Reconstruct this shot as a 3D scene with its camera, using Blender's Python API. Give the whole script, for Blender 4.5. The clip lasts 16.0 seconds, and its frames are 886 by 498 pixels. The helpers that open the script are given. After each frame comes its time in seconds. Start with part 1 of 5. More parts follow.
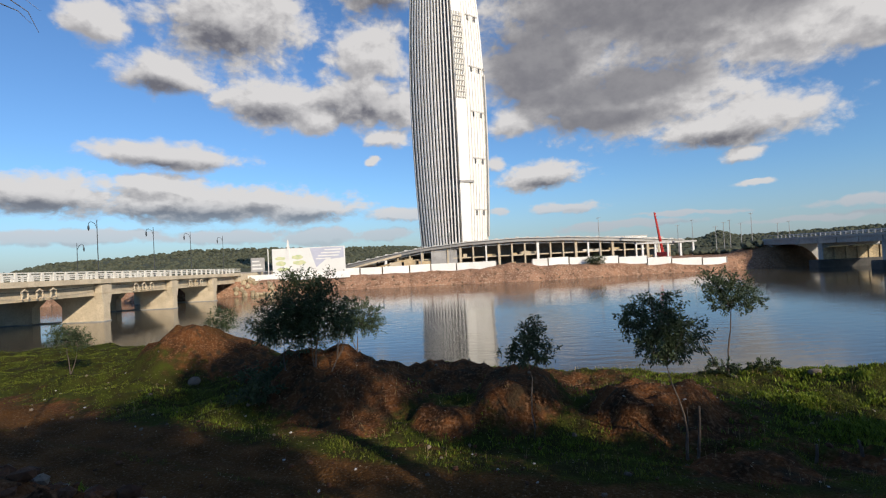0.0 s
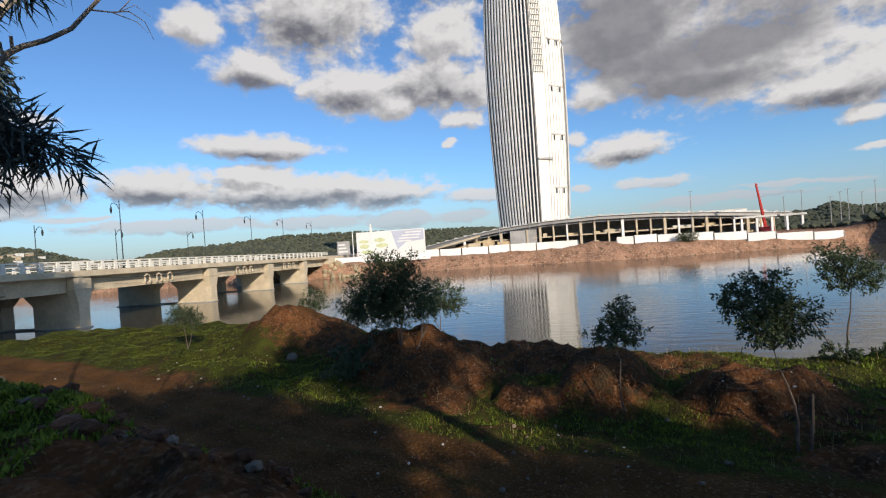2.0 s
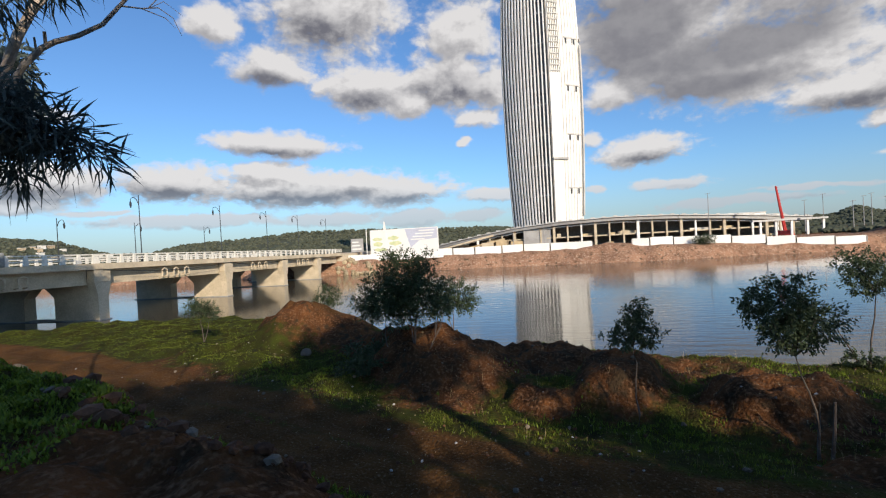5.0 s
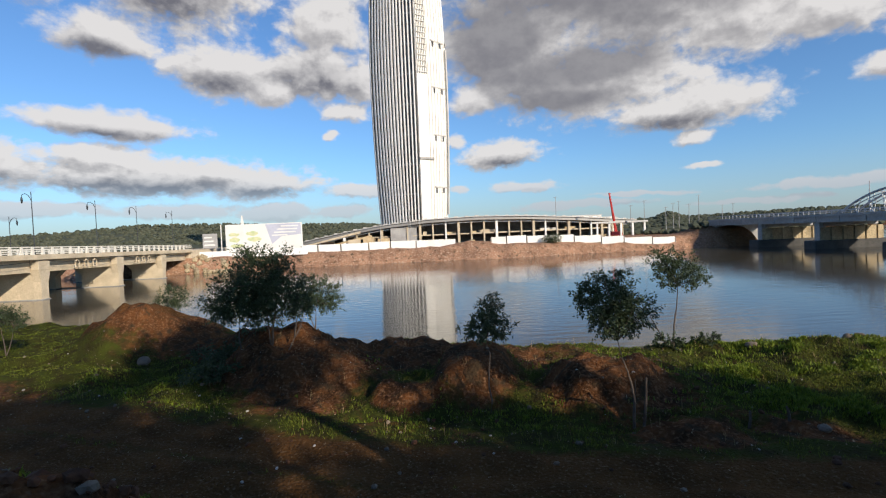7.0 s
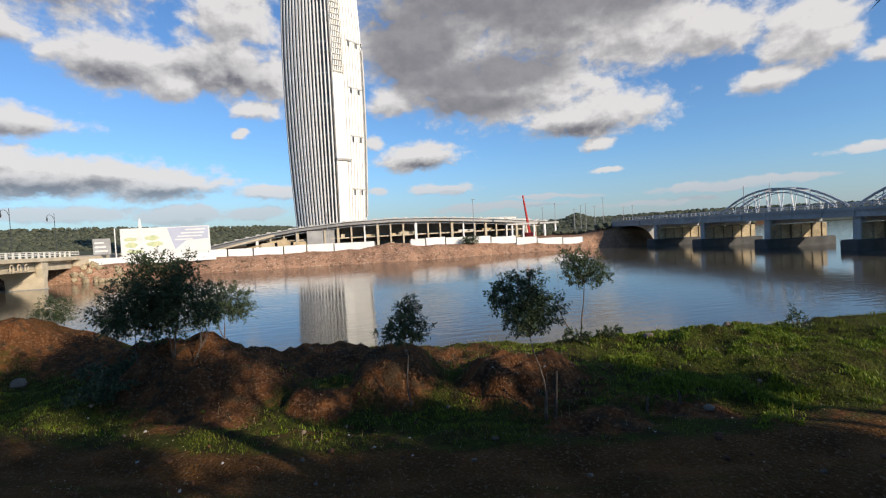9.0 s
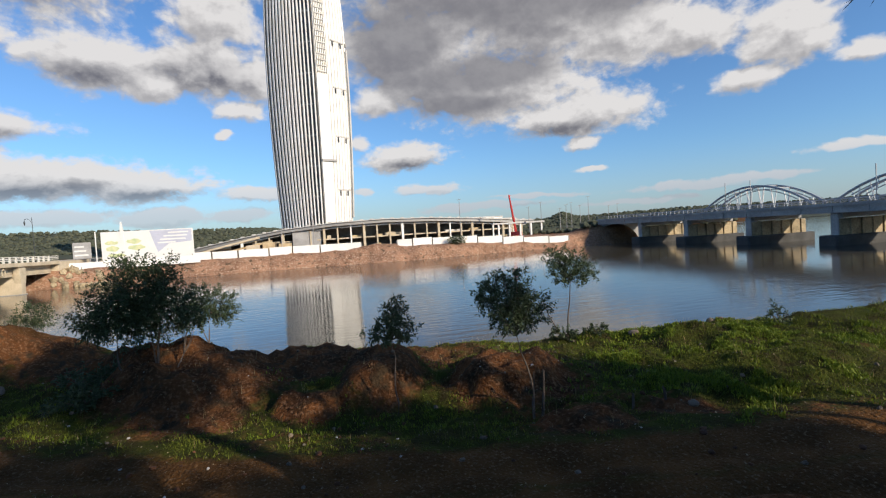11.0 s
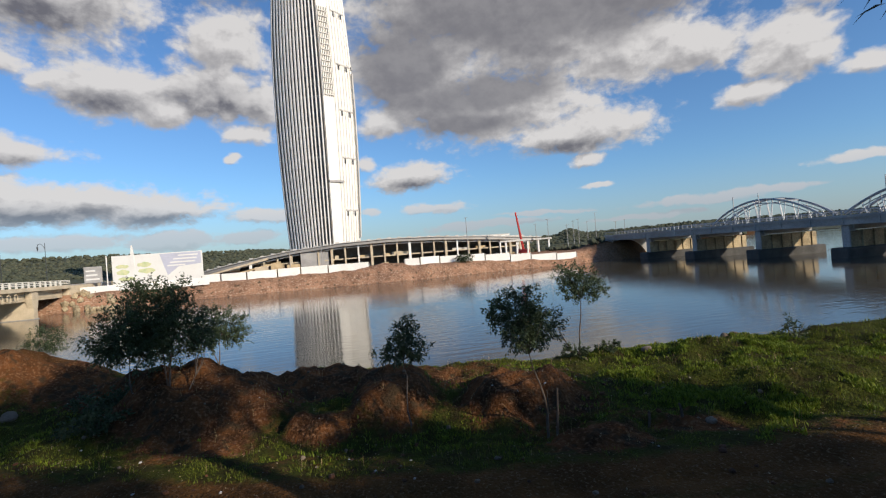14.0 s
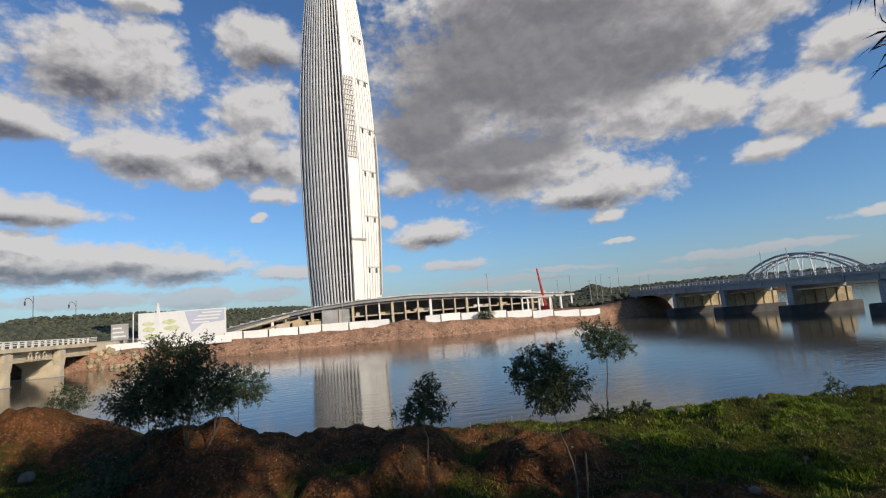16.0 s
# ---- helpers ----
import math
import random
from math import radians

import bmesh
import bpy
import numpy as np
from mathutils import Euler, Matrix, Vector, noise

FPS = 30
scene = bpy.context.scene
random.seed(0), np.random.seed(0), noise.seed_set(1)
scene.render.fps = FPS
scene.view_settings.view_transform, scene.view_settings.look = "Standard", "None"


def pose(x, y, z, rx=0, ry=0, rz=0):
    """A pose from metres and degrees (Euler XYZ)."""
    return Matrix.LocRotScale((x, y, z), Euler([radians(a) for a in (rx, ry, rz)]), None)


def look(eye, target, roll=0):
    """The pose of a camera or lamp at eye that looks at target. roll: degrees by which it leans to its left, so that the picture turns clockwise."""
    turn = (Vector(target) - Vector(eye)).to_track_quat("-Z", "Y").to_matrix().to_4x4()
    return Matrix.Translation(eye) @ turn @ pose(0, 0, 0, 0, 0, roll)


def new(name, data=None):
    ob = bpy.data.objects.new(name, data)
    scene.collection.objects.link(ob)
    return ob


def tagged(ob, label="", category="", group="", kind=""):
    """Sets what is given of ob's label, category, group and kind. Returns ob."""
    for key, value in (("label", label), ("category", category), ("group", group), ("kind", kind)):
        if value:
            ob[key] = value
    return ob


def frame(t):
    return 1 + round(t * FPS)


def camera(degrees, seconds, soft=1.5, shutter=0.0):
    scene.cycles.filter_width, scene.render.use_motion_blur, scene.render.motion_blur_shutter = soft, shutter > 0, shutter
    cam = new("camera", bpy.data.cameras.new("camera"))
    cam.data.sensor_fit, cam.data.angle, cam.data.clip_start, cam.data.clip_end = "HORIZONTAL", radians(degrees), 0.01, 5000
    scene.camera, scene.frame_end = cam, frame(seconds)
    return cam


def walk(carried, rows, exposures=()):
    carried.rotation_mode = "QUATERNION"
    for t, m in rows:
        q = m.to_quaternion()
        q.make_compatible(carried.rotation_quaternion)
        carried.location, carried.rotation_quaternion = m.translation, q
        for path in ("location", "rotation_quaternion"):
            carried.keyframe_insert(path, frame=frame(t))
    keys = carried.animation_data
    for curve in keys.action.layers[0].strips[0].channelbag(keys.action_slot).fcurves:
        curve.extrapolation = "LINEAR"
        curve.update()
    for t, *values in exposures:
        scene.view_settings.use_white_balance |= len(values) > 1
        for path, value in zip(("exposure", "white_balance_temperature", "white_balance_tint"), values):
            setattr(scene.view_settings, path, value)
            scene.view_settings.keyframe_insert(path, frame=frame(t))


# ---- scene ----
cam = camera(84.6, 16.0, soft=1.2)
EYE = 7.0
# seconds, step aside in metres, tilt, lean, turn
ROWS = [
    (0.0, 0.000, 91.05, 2.90, 0.00),
    (0.5, -0.014, 90.24, 3.79, 1.79),
    (1.0, -0.028, 89.83, 4.23, 5.29),
    (1.5, -0.042, 89.42, 4.25, 7.47),
    (2.0, -0.055, 89.35, 4.02, 9.25),
    (2.5, -0.069, 89.36, 3.83, 11.00),
    (3.0, -0.083, 89.44, 3.71, 12.25),
    (5.5, -0.120, 89.19, 2.56, 9.39),
    (6.0, -0.090, 89.06, 2.57, 6.13),
    (6.5, -0.060, 88.68, 2.57, 0.74),
    (7.0, -0.010, 88.20, 2.44, -4.75),
    (7.5, 0.037, 88.01, 2.47, -9.82),
    (8.0, 0.040, 88.00, 2.47, -12.68),
    (8.5, 0.046, 88.00, 2.58, -13.71),
    (9.0, 0.053, 88.00, 2.94, -14.21),
    (11.5, 0.075, 87.90, 3.62, -16.36),
    (12.0, 0.080, 87.90, 3.71, -16.85),
    (12.5, 0.040, 87.96, 3.77, -16.80),
    (13.0, 0.010, 88.45, 3.97, -16.30),
    (13.5, 0.009, 89.47, 4.22, -15.26),
    (14.0, 0.008, 90.16, 4.46, -14.93),
    (14.5, 0.007, 91.94, 4.41, -14.64),
    (15.0, 0.007, 94.79, 4.48, -14.19),
    (15.5, 0.006, 96.23, 4.56, -13.32),
    (16.0, 0.005, 96.99, 4.60, -12.47),
]
walk(cam, [(t, pose(x, 0, EYE, rx, ry, rz)) for t, x, rx, ry, rz in ROWS], [(0.0, 0.06), (1.5, 0.12), (5.5, 0.18), (9.0, 0.19), (12.0, 0.17), (14.0, 0.04), (16.0, -0.10)])

# ---- light ----
SUN_AZ, SUN_EL = 143.0, 24.0        # clockwise from straight ahead, above the horizon
sd = Vector((math.sin(radians(SUN_AZ)) * math.cos(radians(SUN_EL)), math.cos(radians(SUN_AZ)) * math.cos(radians(SUN_EL)), math.sin(radians(SUN_EL))))
sun = new("sun", bpy.data.lights.new("sun", "SUN"))
sun.data.energy, sun.data.angle, sun.data.color = 5.0, radians(0.55), (1.0, 0.86, 0.68)
sun.matrix_world = look(sd * 50, (0, 0, 0))

world = bpy.data.worlds.new("sky")
scene.world = world
world.use_nodes = True
SKY_STRENGTH = 0.076
# cloud lumps: azimuth, elevation, half width, half height (degrees)
CLOUDS_WEST = [
    (-22.4, 25.2, 8.6, 4.6), (-17.9, 27.6, 3.6, 3.2), (-28.8, 19.6, 5.0, 2.3), (-18.2, 17.7, 6.4, 2.7), (-14.0, 16.2, 3.2, 1.8), (-34.6, 23.4, 3.2, 1.9),
    (-7.2, 23.0, 5.0, 3.7), (-8.4, 18.4, 6.0, 3.2), (-4.0, 17.2, 3.4, 3.0), (-5.7, 14.2, 3.2, 1.1), (-7.3, 11.8, 1.1, .6), (-19.4, 32.0, 4.0, 1.2), (-6.8, 29.6, 5.5, 2.6), (-42.0, 31.0, 7.0, 3.4),
    (-28.3, 11.8, 7.6, 1.5), (-50.1, 13.6, 3.0, .8),
]
CLOUDS_EAST = [
    (22.8, 26.4, 17.5, 8.2), (39.0, 27.6, 15.5, 6.8), (13.0, 21.0, 9.0, 5.6), (14.0, 17.6, 7.4, 4.0), (22.5, 15.4, 12.5, 3.8), (31.5, 12.0, 8.5, 2.4), (32.5, 9.0, 2.2, .8), (36.0, 19.5, 9.0, 4.0),
    (43.3, 18.4, 6.6, 2.6), (51.6, 16.2, 4.2, 3.1), (55.4, 21.0, 3.2, 2.4), (48.5, 12.9, 3.0, 1.2), (9.0, 15.0, 3.0, 1.8), (57.5, 13.4, 2.2, 1.0), (64.0, 24.0, 6.0, 4.0), (50.0, 27.5, 8.0, 4.0), (30.0, 22.0, 13.0, 5.0), (28.0, 33.0, 20.0, 5.0),
]
CLOUDS_LOW = [
    (-26.1, 7.0, 14.5, 2.2), (-39.4, 7.8, 5.0, 2.0), (-50.1, 7.4, 6.0, 2.1), (-30.0, 8.6, 5.5, 1.5), (-15.9, 6.4, 7.6, 1.8), (-20.0, 7.4, 4.0, 1.5), (-4.7, 5.3, 4.0, 1.0), (-51.8, 5.4, 4.5, .9), (-46.4, 4.6, 3.2, .35),
    (-36.9, 3.6, 11.0, .7), (-23.9, 3.5, 7.6, .8), (-14.0, 3.2, 5.0, .9), (-6.8, 3.1, 4.2, .7), (11.9, 8.8, 5.2, 1.7), (7.2, 10.8, 1.4, .9), (6.6, 5.0, 1.3, .6), (14.6, 4.9, 4.0, .7),
    (32.7, 6.0, 1.7, .4), (43.4, 3.3, 7.0, .6), (26.9, 3.5, 5.6, .3), (20.4, 2.6, 7.8, .5), (49.6, 3.5, 4.2, .4), (37.4, 2.0, 6.0, .4), (57.0, 5.6, 4.0, .5),
]
# the broad dark cloud, and the grey bases of the others
DARK_HEART = [(24.0, 27.5, 20.0, 9.0), (12.0, 21.0, 9.0, 5.0), (20.0, 17.4, 11.0, 3.2), (18.0, 14.2, 7.5, 1.8), (36.0, 24.5, 12.0, 4.4)]
UNDERSIDES = [
    (-23.8, 23.4, 7.0, 2.6), (-8.6, 17.6, 5.4, 2.2),
    (-4.4, 27.5, 6.0, 2.0), (-26.0, 5.9, 13.0, 1.3), (-42.0, 6.6, 8.0, 1.3), (-15.0, 5.4, 7.0, .9), (-29.5, 18.4, 4.0, 1.0), (-19.0, 16.4, 4.5, 1.1), (-28.3, 11.0, 6.5, .7), (12.0, 8.0, 4.4, .8), (14.6, 4.6, 3.4, .35), (30.0, 10.4, 5.0, .9), (-52.0, 6.2, 6.0, 1.2),
]


def build_sky():
    t = world.node_tree
    t.nodes.clear()
    N, L = t.nodes.new, t.links.new

    def math_(op, a, b=None, c=None, clamp=False):
        n = N("ShaderNodeMath"); n.operation = op; n.use_clamp = clamp
        for i, v in enumerate((a, b, c)):
            if v is None: continue
            if isinstance(v, (int, float)): n.inputs[i].default_value = v
            else: L(v, n.inputs[i])
        return n.outputs[0]

    def vec(op, a, b=None, c=None):
        n = N("ShaderNodeVectorMath"); n.operation = op
        for i, v in enumerate((a, b, c)):
            if v is None: continue
            if isinstance(v, (tuple, list)): n.inputs[i].default_value = v
            else: L(v, n.inputs[i])
        return n

    def step(v, lo, hi):
        n = N("ShaderNodeMapRange"); n.interpolation_type = "SMOOTHSTEP"
        L(v, n.inputs[0]); n.inputs[1].default_value, n.inputs[2].default_value = lo, hi
        return n.outputs[0]

    def noise_(v, scale, detail, rough, stretch=(1.0, 1.4, 1.0), out=0):
        n = N("ShaderNodeTexNoise"); n.inputs["Scale"].default_value = scale; n.inputs["Detail"].default_value = detail; n.inputs["Roughness"].default_value = rough
        L(vec("MULTIPLY", v, stretch).outputs[0], n.inputs["Vector"])
        return n.outputs[out]

    def puffs(v, scale, stretch):
        """Rounded billows, about -0.5 to 0.5."""
        n = N("ShaderNodeTexVoronoi"); n.feature = "SMOOTH_F1"
        n.inputs["Scale"].default_value = scale; n.inputs["Smoothness"].default_value = 0.35
        n.inputs["Detail"].default_value = 2.5; n.inputs["Roughness"].default_value = 0.55; n.inputs["Lacunarity"].default_value = 2.3
        L(vec("MULTIPLY", v, stretch).outputs[0], n.inputs["Vector"])
        return math_("MULTIPLY_ADD", n.outputs["Distance"], -0.55, 0.60)

    sky = N("ShaderNodeTexSky")
    sky.sky_type, sky.sun_disc = "NISHITA", False
    sky.sun_elevation, sky.sun_rotation = radians(SUN_EL), radians(SUN_AZ)
    sky.altitude, sky.air_density, sky.dust_density, sky.ozone_density = 20, 1.0, 0.6, 2.2
    blue = N("ShaderNodeMix"); blue.data_type, blue.blend_type = "RGBA", "MULTIPLY"
    blue.inputs["Factor"].default_value = 1.0
    L(sky.outputs[0], blue.inputs["A"]); blue.inputs["B"].default_value = (1.0, 1.40, 1.82, 1)
    co = N("ShaderNodeTexCoord").outputs["Generated"]
    sep = N("ShaderNodeSeparateXYZ"); L(co, sep.inputs[0])
    az = math_("MULTIPLY", math_("ARCTAN2", sep.outputs[0], sep.outputs[1]), 57.2958)
    el = math_("MULTIPLY", math_("ARCSINE", sep.outputs[2]), 57.2958)
    comb = N("ShaderNodeCombineXYZ"); L(az, comb.inputs[0]); L(el, comb.inputs[1])
    flat = comb.outputs[0]
    low_sky = step(el, 14.0, 5.0)
    away = math_("SUBTRACT", math_("MULTIPLY", step(math_("ABSOLUTE", az), 66.0, 85.0), 0.35), 1.2)

    def lumps(p, rows, k):
        low = None
        for a, e, w, h in rows:
            d = vec("LENGTH", vec("MULTIPLY_ADD", p, (1 / w, 1 / h, 0), (-a / w, -e / h, 0)).outputs[0]).outputs["Value"]
            low = d if low is None else math_("SMOOTH_MIN", low, d, k)
        return math_("SUBTRACT", 1.0, low)

    def field(p):
        """How deep a direction lies in cloud: below zero is clear air."""
        # outlines wander, so that no cloud keeps an oval shape
        drift = vec("SUBTRACT", noise_(p, 0.20, 3, 0.55, out=1), (0.5, 0.5, 0.5)).outputs[0]
        q = vec("MULTIPLY_ADD", drift, (4.2, 1.9, 0.0), p).outputs[0]
        body = lumps(q, CLOUDS_WEST + CLOUDS_EAST + CLOUDS_LOW, 0.22)
        body = math_("MAXIMUM", math_("MAXIMUM", body, away), -1.2)
        big = puffs(q, 0.24, (1.0, 1.25, 1.0)); small = puffs(q, 0.55, (1.0, 1.7, 1.0))
        bulge = math_("ADD", math_("MULTIPLY", big, math_("MULTIPLY_ADD", low_sky, -0.65, 0.85)), math_("MULTIPLY", small, math_("MULTIPLY_ADD", low_sky, 0.45, 0.30)))
        wisp = math_("MULTIPLY", math_("SUBTRACT", noise_(p, 0.55, 7, 0.62), 0.5), 0.75)
        return math_("ADD", body, math_("ADD", bulge, wisp)), body

    here, body = field(flat)
    cover = step(here, -0.14, 0.40)
    # the sun stands high behind, to the side: slopes that face it are white
    there, _b = field(vec("ADD", flat, (0.6, 1.05, 0.0)).outputs[0])
    lit = step(math_("SUBTRACT", here, there), -0.62, 0.62)
    thick = step(here, 0.05, 1.25)
    wander = math_("SUBTRACT", noise_(flat, 0.13, 6, 0.55), 0.5)
    base = step(math_("ADD", lumps(flat, UNDERSIDES, 0.4), wander), -0.55, 0.9)
    heart = step(math_("MULTIPLY_ADD", wander, 1.3, lumps(flat, DARK_HEART, 0.5)), -0.22, 0.55)
    fine = math_("MULTIPLY", math_("SUBTRACT", noise_(flat, 0.9, 6, 0.6), 0.5), 0.18)
    shade = math_("ADD", math_("MULTIPLY_ADD", base, 0.46, 0.12), math_("MULTIPLY", thick, 0.16))
    shade = math_("ADD", math_("ADD", shade, fine), math_("MULTIPLY", math_("SUBTRACT", 0.5, lit), 0.85))
    shade = math_("ADD", math_("MULTIPLY", shade, math_("MULTIPLY_ADD", heart, -0.80, 1.0)), math_("MULTIPLY", heart, 0.78))
    shade = math_("MINIMUM", math_("MAXIMUM", shade, 0.0), 1.0)
    tone = N("ShaderNodeMix"); tone.data_type = "RGBA"
    L(shade, tone.inputs["Factor"])
    tone.inputs["A"].default_value = (9.0, 8.7, 8.5, 1)
    tone.inputs["B"].default_value = (1.95, 1.88, 2.08, 1)
    far_tone = N("ShaderNodeMix"); far_tone.data_type = "RGBA"
    L(math_("MULTIPLY", step(el, 7.0, 1.5), 0.72), far_tone.inputs["Factor"]); L(tone.outputs["Result"], far_tone.inputs["A"])
    far_tone.inputs["B"].default_value = (4.9, 5.0, 5.9, 1)
    tone = far_tone
    # distant clouds fade into the haze
    haze = step(el, -1.0, 8.0)
    cover = math_("MULTIPLY", cover, math_("MULTIPLY_ADD", haze, 0.52, 0.44))
    mix = N("ShaderNodeMix"); mix.data_type = "RGBA"
    air = N("ShaderNodeMix"); air.data_type = "RGBA"        # pale haze along the horizon
    L(math_("MULTIPLY", step(el, 9.0, -1.0), 0.5), air.inputs["Factor"]); L(blue.outputs["Result"], air.inputs["A"])
    air.inputs["B"].default_value = (4.4, 4.9, 6.0, 1)
    L(cover, mix.inputs["Factor"]); L(air.outputs["Result"], mix.inputs["A"]); L(tone.outputs["Result"], mix.inputs["B"])
    bg = N("ShaderNodeBackground"); bg.inputs["Strength"].default_value = SKY_STRENGTH
    L(mix.outputs["Result"], bg.inputs["Color"])
    out = N("ShaderNodeOutputWorld"); L(bg.outputs[0], out.inputs[0])


build_sky()

# ---- materials ----
def mat(name, base, rough=0.8, metal=0.0, vary=0.25, scale=3.0, grain=40.0, bump=0.3, bump_dist=0.02, second=None, spec=0.4, per_object=0.0, cell=None):
    """A surface with broad blotches, fine grain and fine relief, in metres."""
    m = bpy.data.materials.new(name)
    m.use_nodes = True
    t = m.node_tree
    N, L = t.nodes.new, t.links.new
    b = t.nodes["Principled BSDF"]
    b.inputs["Roughness"].default_value, b.inputs["Metallic"].default_value = rough, metal
    b.inputs["Specular IOR Level"].default_value = spec
    co = N("ShaderNodeTexCoord").outputs["Object"]
    geo = N("ShaderNodeNewGeometry").outputs["Position"]
    n1 = N("ShaderNodeTexNoise"); n1.inputs["Scale"].default_value = scale; n1.inputs["Detail"].default_value = 5
    n2 = N("ShaderNodeTexNoise"); n2.inputs["Scale"].default_value = grain; n2.inputs["Detail"].default_value = 3
    L(geo, n1.inputs["Vector"]); L(geo, n2.inputs["Vector"])
    mix = N("ShaderNodeMix"); mix.data_type = "RGBA"
    r = N("ShaderNodeMapRange"); L(n1.outputs[0], r.inputs[0]); r.inputs[1].default_value, r.inputs[2].default_value = 0.35, 0.65
    L(r.outputs[0], mix.inputs["Factor"])
    second = second or tuple(c * (1 - vary) for c in base)
    mix.inputs["A"].default_value = (*base, 1); mix.inputs["B"].default_value = (*second, 1)
    hsv = N("ShaderNodeHueSaturation"); L(mix.outputs["Result"], hsv.inputs["Color"])
    g = N("ShaderNodeMapRange"); L(n2.outputs[0], g.inputs[0]); g.inputs[1].default_value, g.inputs[2].default_value = 0.3, 0.7
    g.inputs[3].default_value, g.inputs[4].default_value = 1 - vary * 0.6, 1 + vary * 0.5
    value = g.outputs[0]
    if per_object:
        info = N("ShaderNodeObjectInfo")
        k = N("ShaderNodeMath"); k.operation = "MULTIPLY_ADD"; L(info.outputs["Random"], k.inputs[0]); k.inputs[1].default_value = 2 * per_object; k.inputs[2].default_value = 1 - per_object
        q = N("ShaderNodeMath"); q.operation = "MULTIPLY"; L(value, q.inputs[0]); L(k.outputs[0], q.inputs[1]); value = q.outputs[0]
    L(value, hsv.inputs["Value"]); L(hsv.outputs[0], b.inputs["Base Color"])
    if bump:
        bp = N("ShaderNodeBump"); bp.inputs["Strength"].default_value = bump; bp.inputs["Distance"].default_value = bump_dist
        L(n2.outputs[0], bp.inputs["Height"]); L(bp.outputs[0], b.inputs["Normal"])
    return m


def leaf_mat(name, base, second, shine=0.45):
    m = mat(name, base, rough=shine, vary=0.35, scale=1.5, grain=25, bump=0, second=second, spec=0.12)
    t = m.node_tree
    isl = t.nodes.new("ShaderNodeNewGeometry").outputs["Random Per Island"]
    for n in t.nodes:
        if n.type == "MIX":
            t.links.new(isl, n.inputs["Factor"])
    b = t.nodes["Principled BSDF"]
    tr = t.nodes.new("ShaderNodeBsdfTranslucent")
    for n in t.nodes:
        if n.type == "HUE_SAT": t.links.new(n.outputs[0], tr.inputs[0])
    mx = t.nodes.new("ShaderNodeMixShader"); mx.inputs[0].default_value = 0.25
    t.links.new(b.outputs[0], mx.inputs[1]); t.links.new(tr.outputs[0], mx.inputs[2])
    t.links.new(mx.outputs[0], t.nodes["Material Output"].inputs[0])
    return m


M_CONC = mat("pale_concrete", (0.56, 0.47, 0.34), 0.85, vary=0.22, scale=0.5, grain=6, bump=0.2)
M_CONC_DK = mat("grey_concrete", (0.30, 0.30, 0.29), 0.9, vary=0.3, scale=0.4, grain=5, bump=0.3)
M_CONC_WARM = mat("stained_concrete", (0.44, 0.35, 0.22), 0.9, vary=0.45, scale=0.35, grain=3, bump=0.4)
M_RAIL = mat("white_rail_paint", (0.72, 0.69, 0.62), 0.6, vary=0.15, scale=1, grain=10)
M_ASPHALT = mat("asphalt", (0.055, 0.055, 0.055), 0.9, vary=0.3, scale=1, grain=30)
M_LAMP = mat("lamp_iron", (0.05, 0.055, 0.06), 0.5, metal=0.4, vary=0.2)
M_FENCE = mat("white_site_fence", (0.82, 0.80, 0.76), 0.7, vary=0.12, scale=0.3, grain=4, bump=0.05, per_object=0.06)
M_POST = mat("fence_post_grey", (0.34, 0.32, 0.30), 0.8)
M_WHITE = mat("white_cladding", (0.80, 0.77, 0.71), 0.55, vary=0.10, scale=0.1, grain=0.7, bump=0.03, per_object=0.04)
M_FIN = mat("fin_cladding", (0.80, 0.79, 0.77), 0.5, vary=0.08, scale=0.08, grain=0.6, bump=0.02)
M_GLASS_DK = mat("tower_glass", (0.05, 0.05, 0.052), 0.4, vary=0.5, scale=0.12, grain=0.5, bump=0.05, spec=0.6)
M_SHADOW = mat("site_shade", (0.20, 0.195, 0.19), 0.9, vary=0.4, scale=0.15, grain=1)
M_STEEL = mat("roof_steel", (0.34, 0.33, 0.32), 0.6, metal=0.2, vary=0.2, scale=0.2, grain=2)
M_ROOF = mat("roof_panel", (0.55, 0.53, 0.50), 0.6, vary=0.2, scale=0.2, grain=2)
M_OCHRE = mat("site_timber", (0.55, 0.42, 0.25), 0.8, vary=0.3, scale=0.5, grain=5)
M_RED = mat("red_crane_paint", (0.62, 0.05, 0.04), 0.5, vary=0.2)
M_WET = mat("wet_footing", (0.07, 0.068, 0.065), 0.8, vary=0.4, scale=0.5, grain=4)
M_DECK = mat("rail_bridge_concrete", (0.38, 0.37, 0.36), 0.85, vary=0.25, scale=0.3, grain=4)
M_ARCH = mat("arch_steel_grey", (0.36, 0.37, 0.39), 0.6, vary=0.2, scale=0.3, grain=3)
M_BARK = mat("bark_brown", (0.13, 0.10, 0.08), 0.9, vary=0.4, scale=6, grain=60, bump=0.5)
M_BARK_PALE = mat("gum_bark", (0.42, 0.34, 0.27), 0.85, vary=0.45, scale=5, grain=40, bump=0.5, second=(0.20, 0.17, 0.15))
M_LEAF = leaf_mat("acacia_leaf", (0.080, 0.105, 0.052), (0.040, 0.058, 0.030))
M_GUM = leaf_mat("gum_leaf", (0.10, 0.125, 0.115), (0.055, 0.075, 0.072), 0.4)
M_GRASS = leaf_mat("grass_blade", (0.165, 0.185, 0.024), (0.060, 0.084, 0.014), 0.6)
M_WEED = leaf_mat("weed_leaf", (0.20, 0.25, 0.026), (0.07, 0.11, 0.014), 0.5)
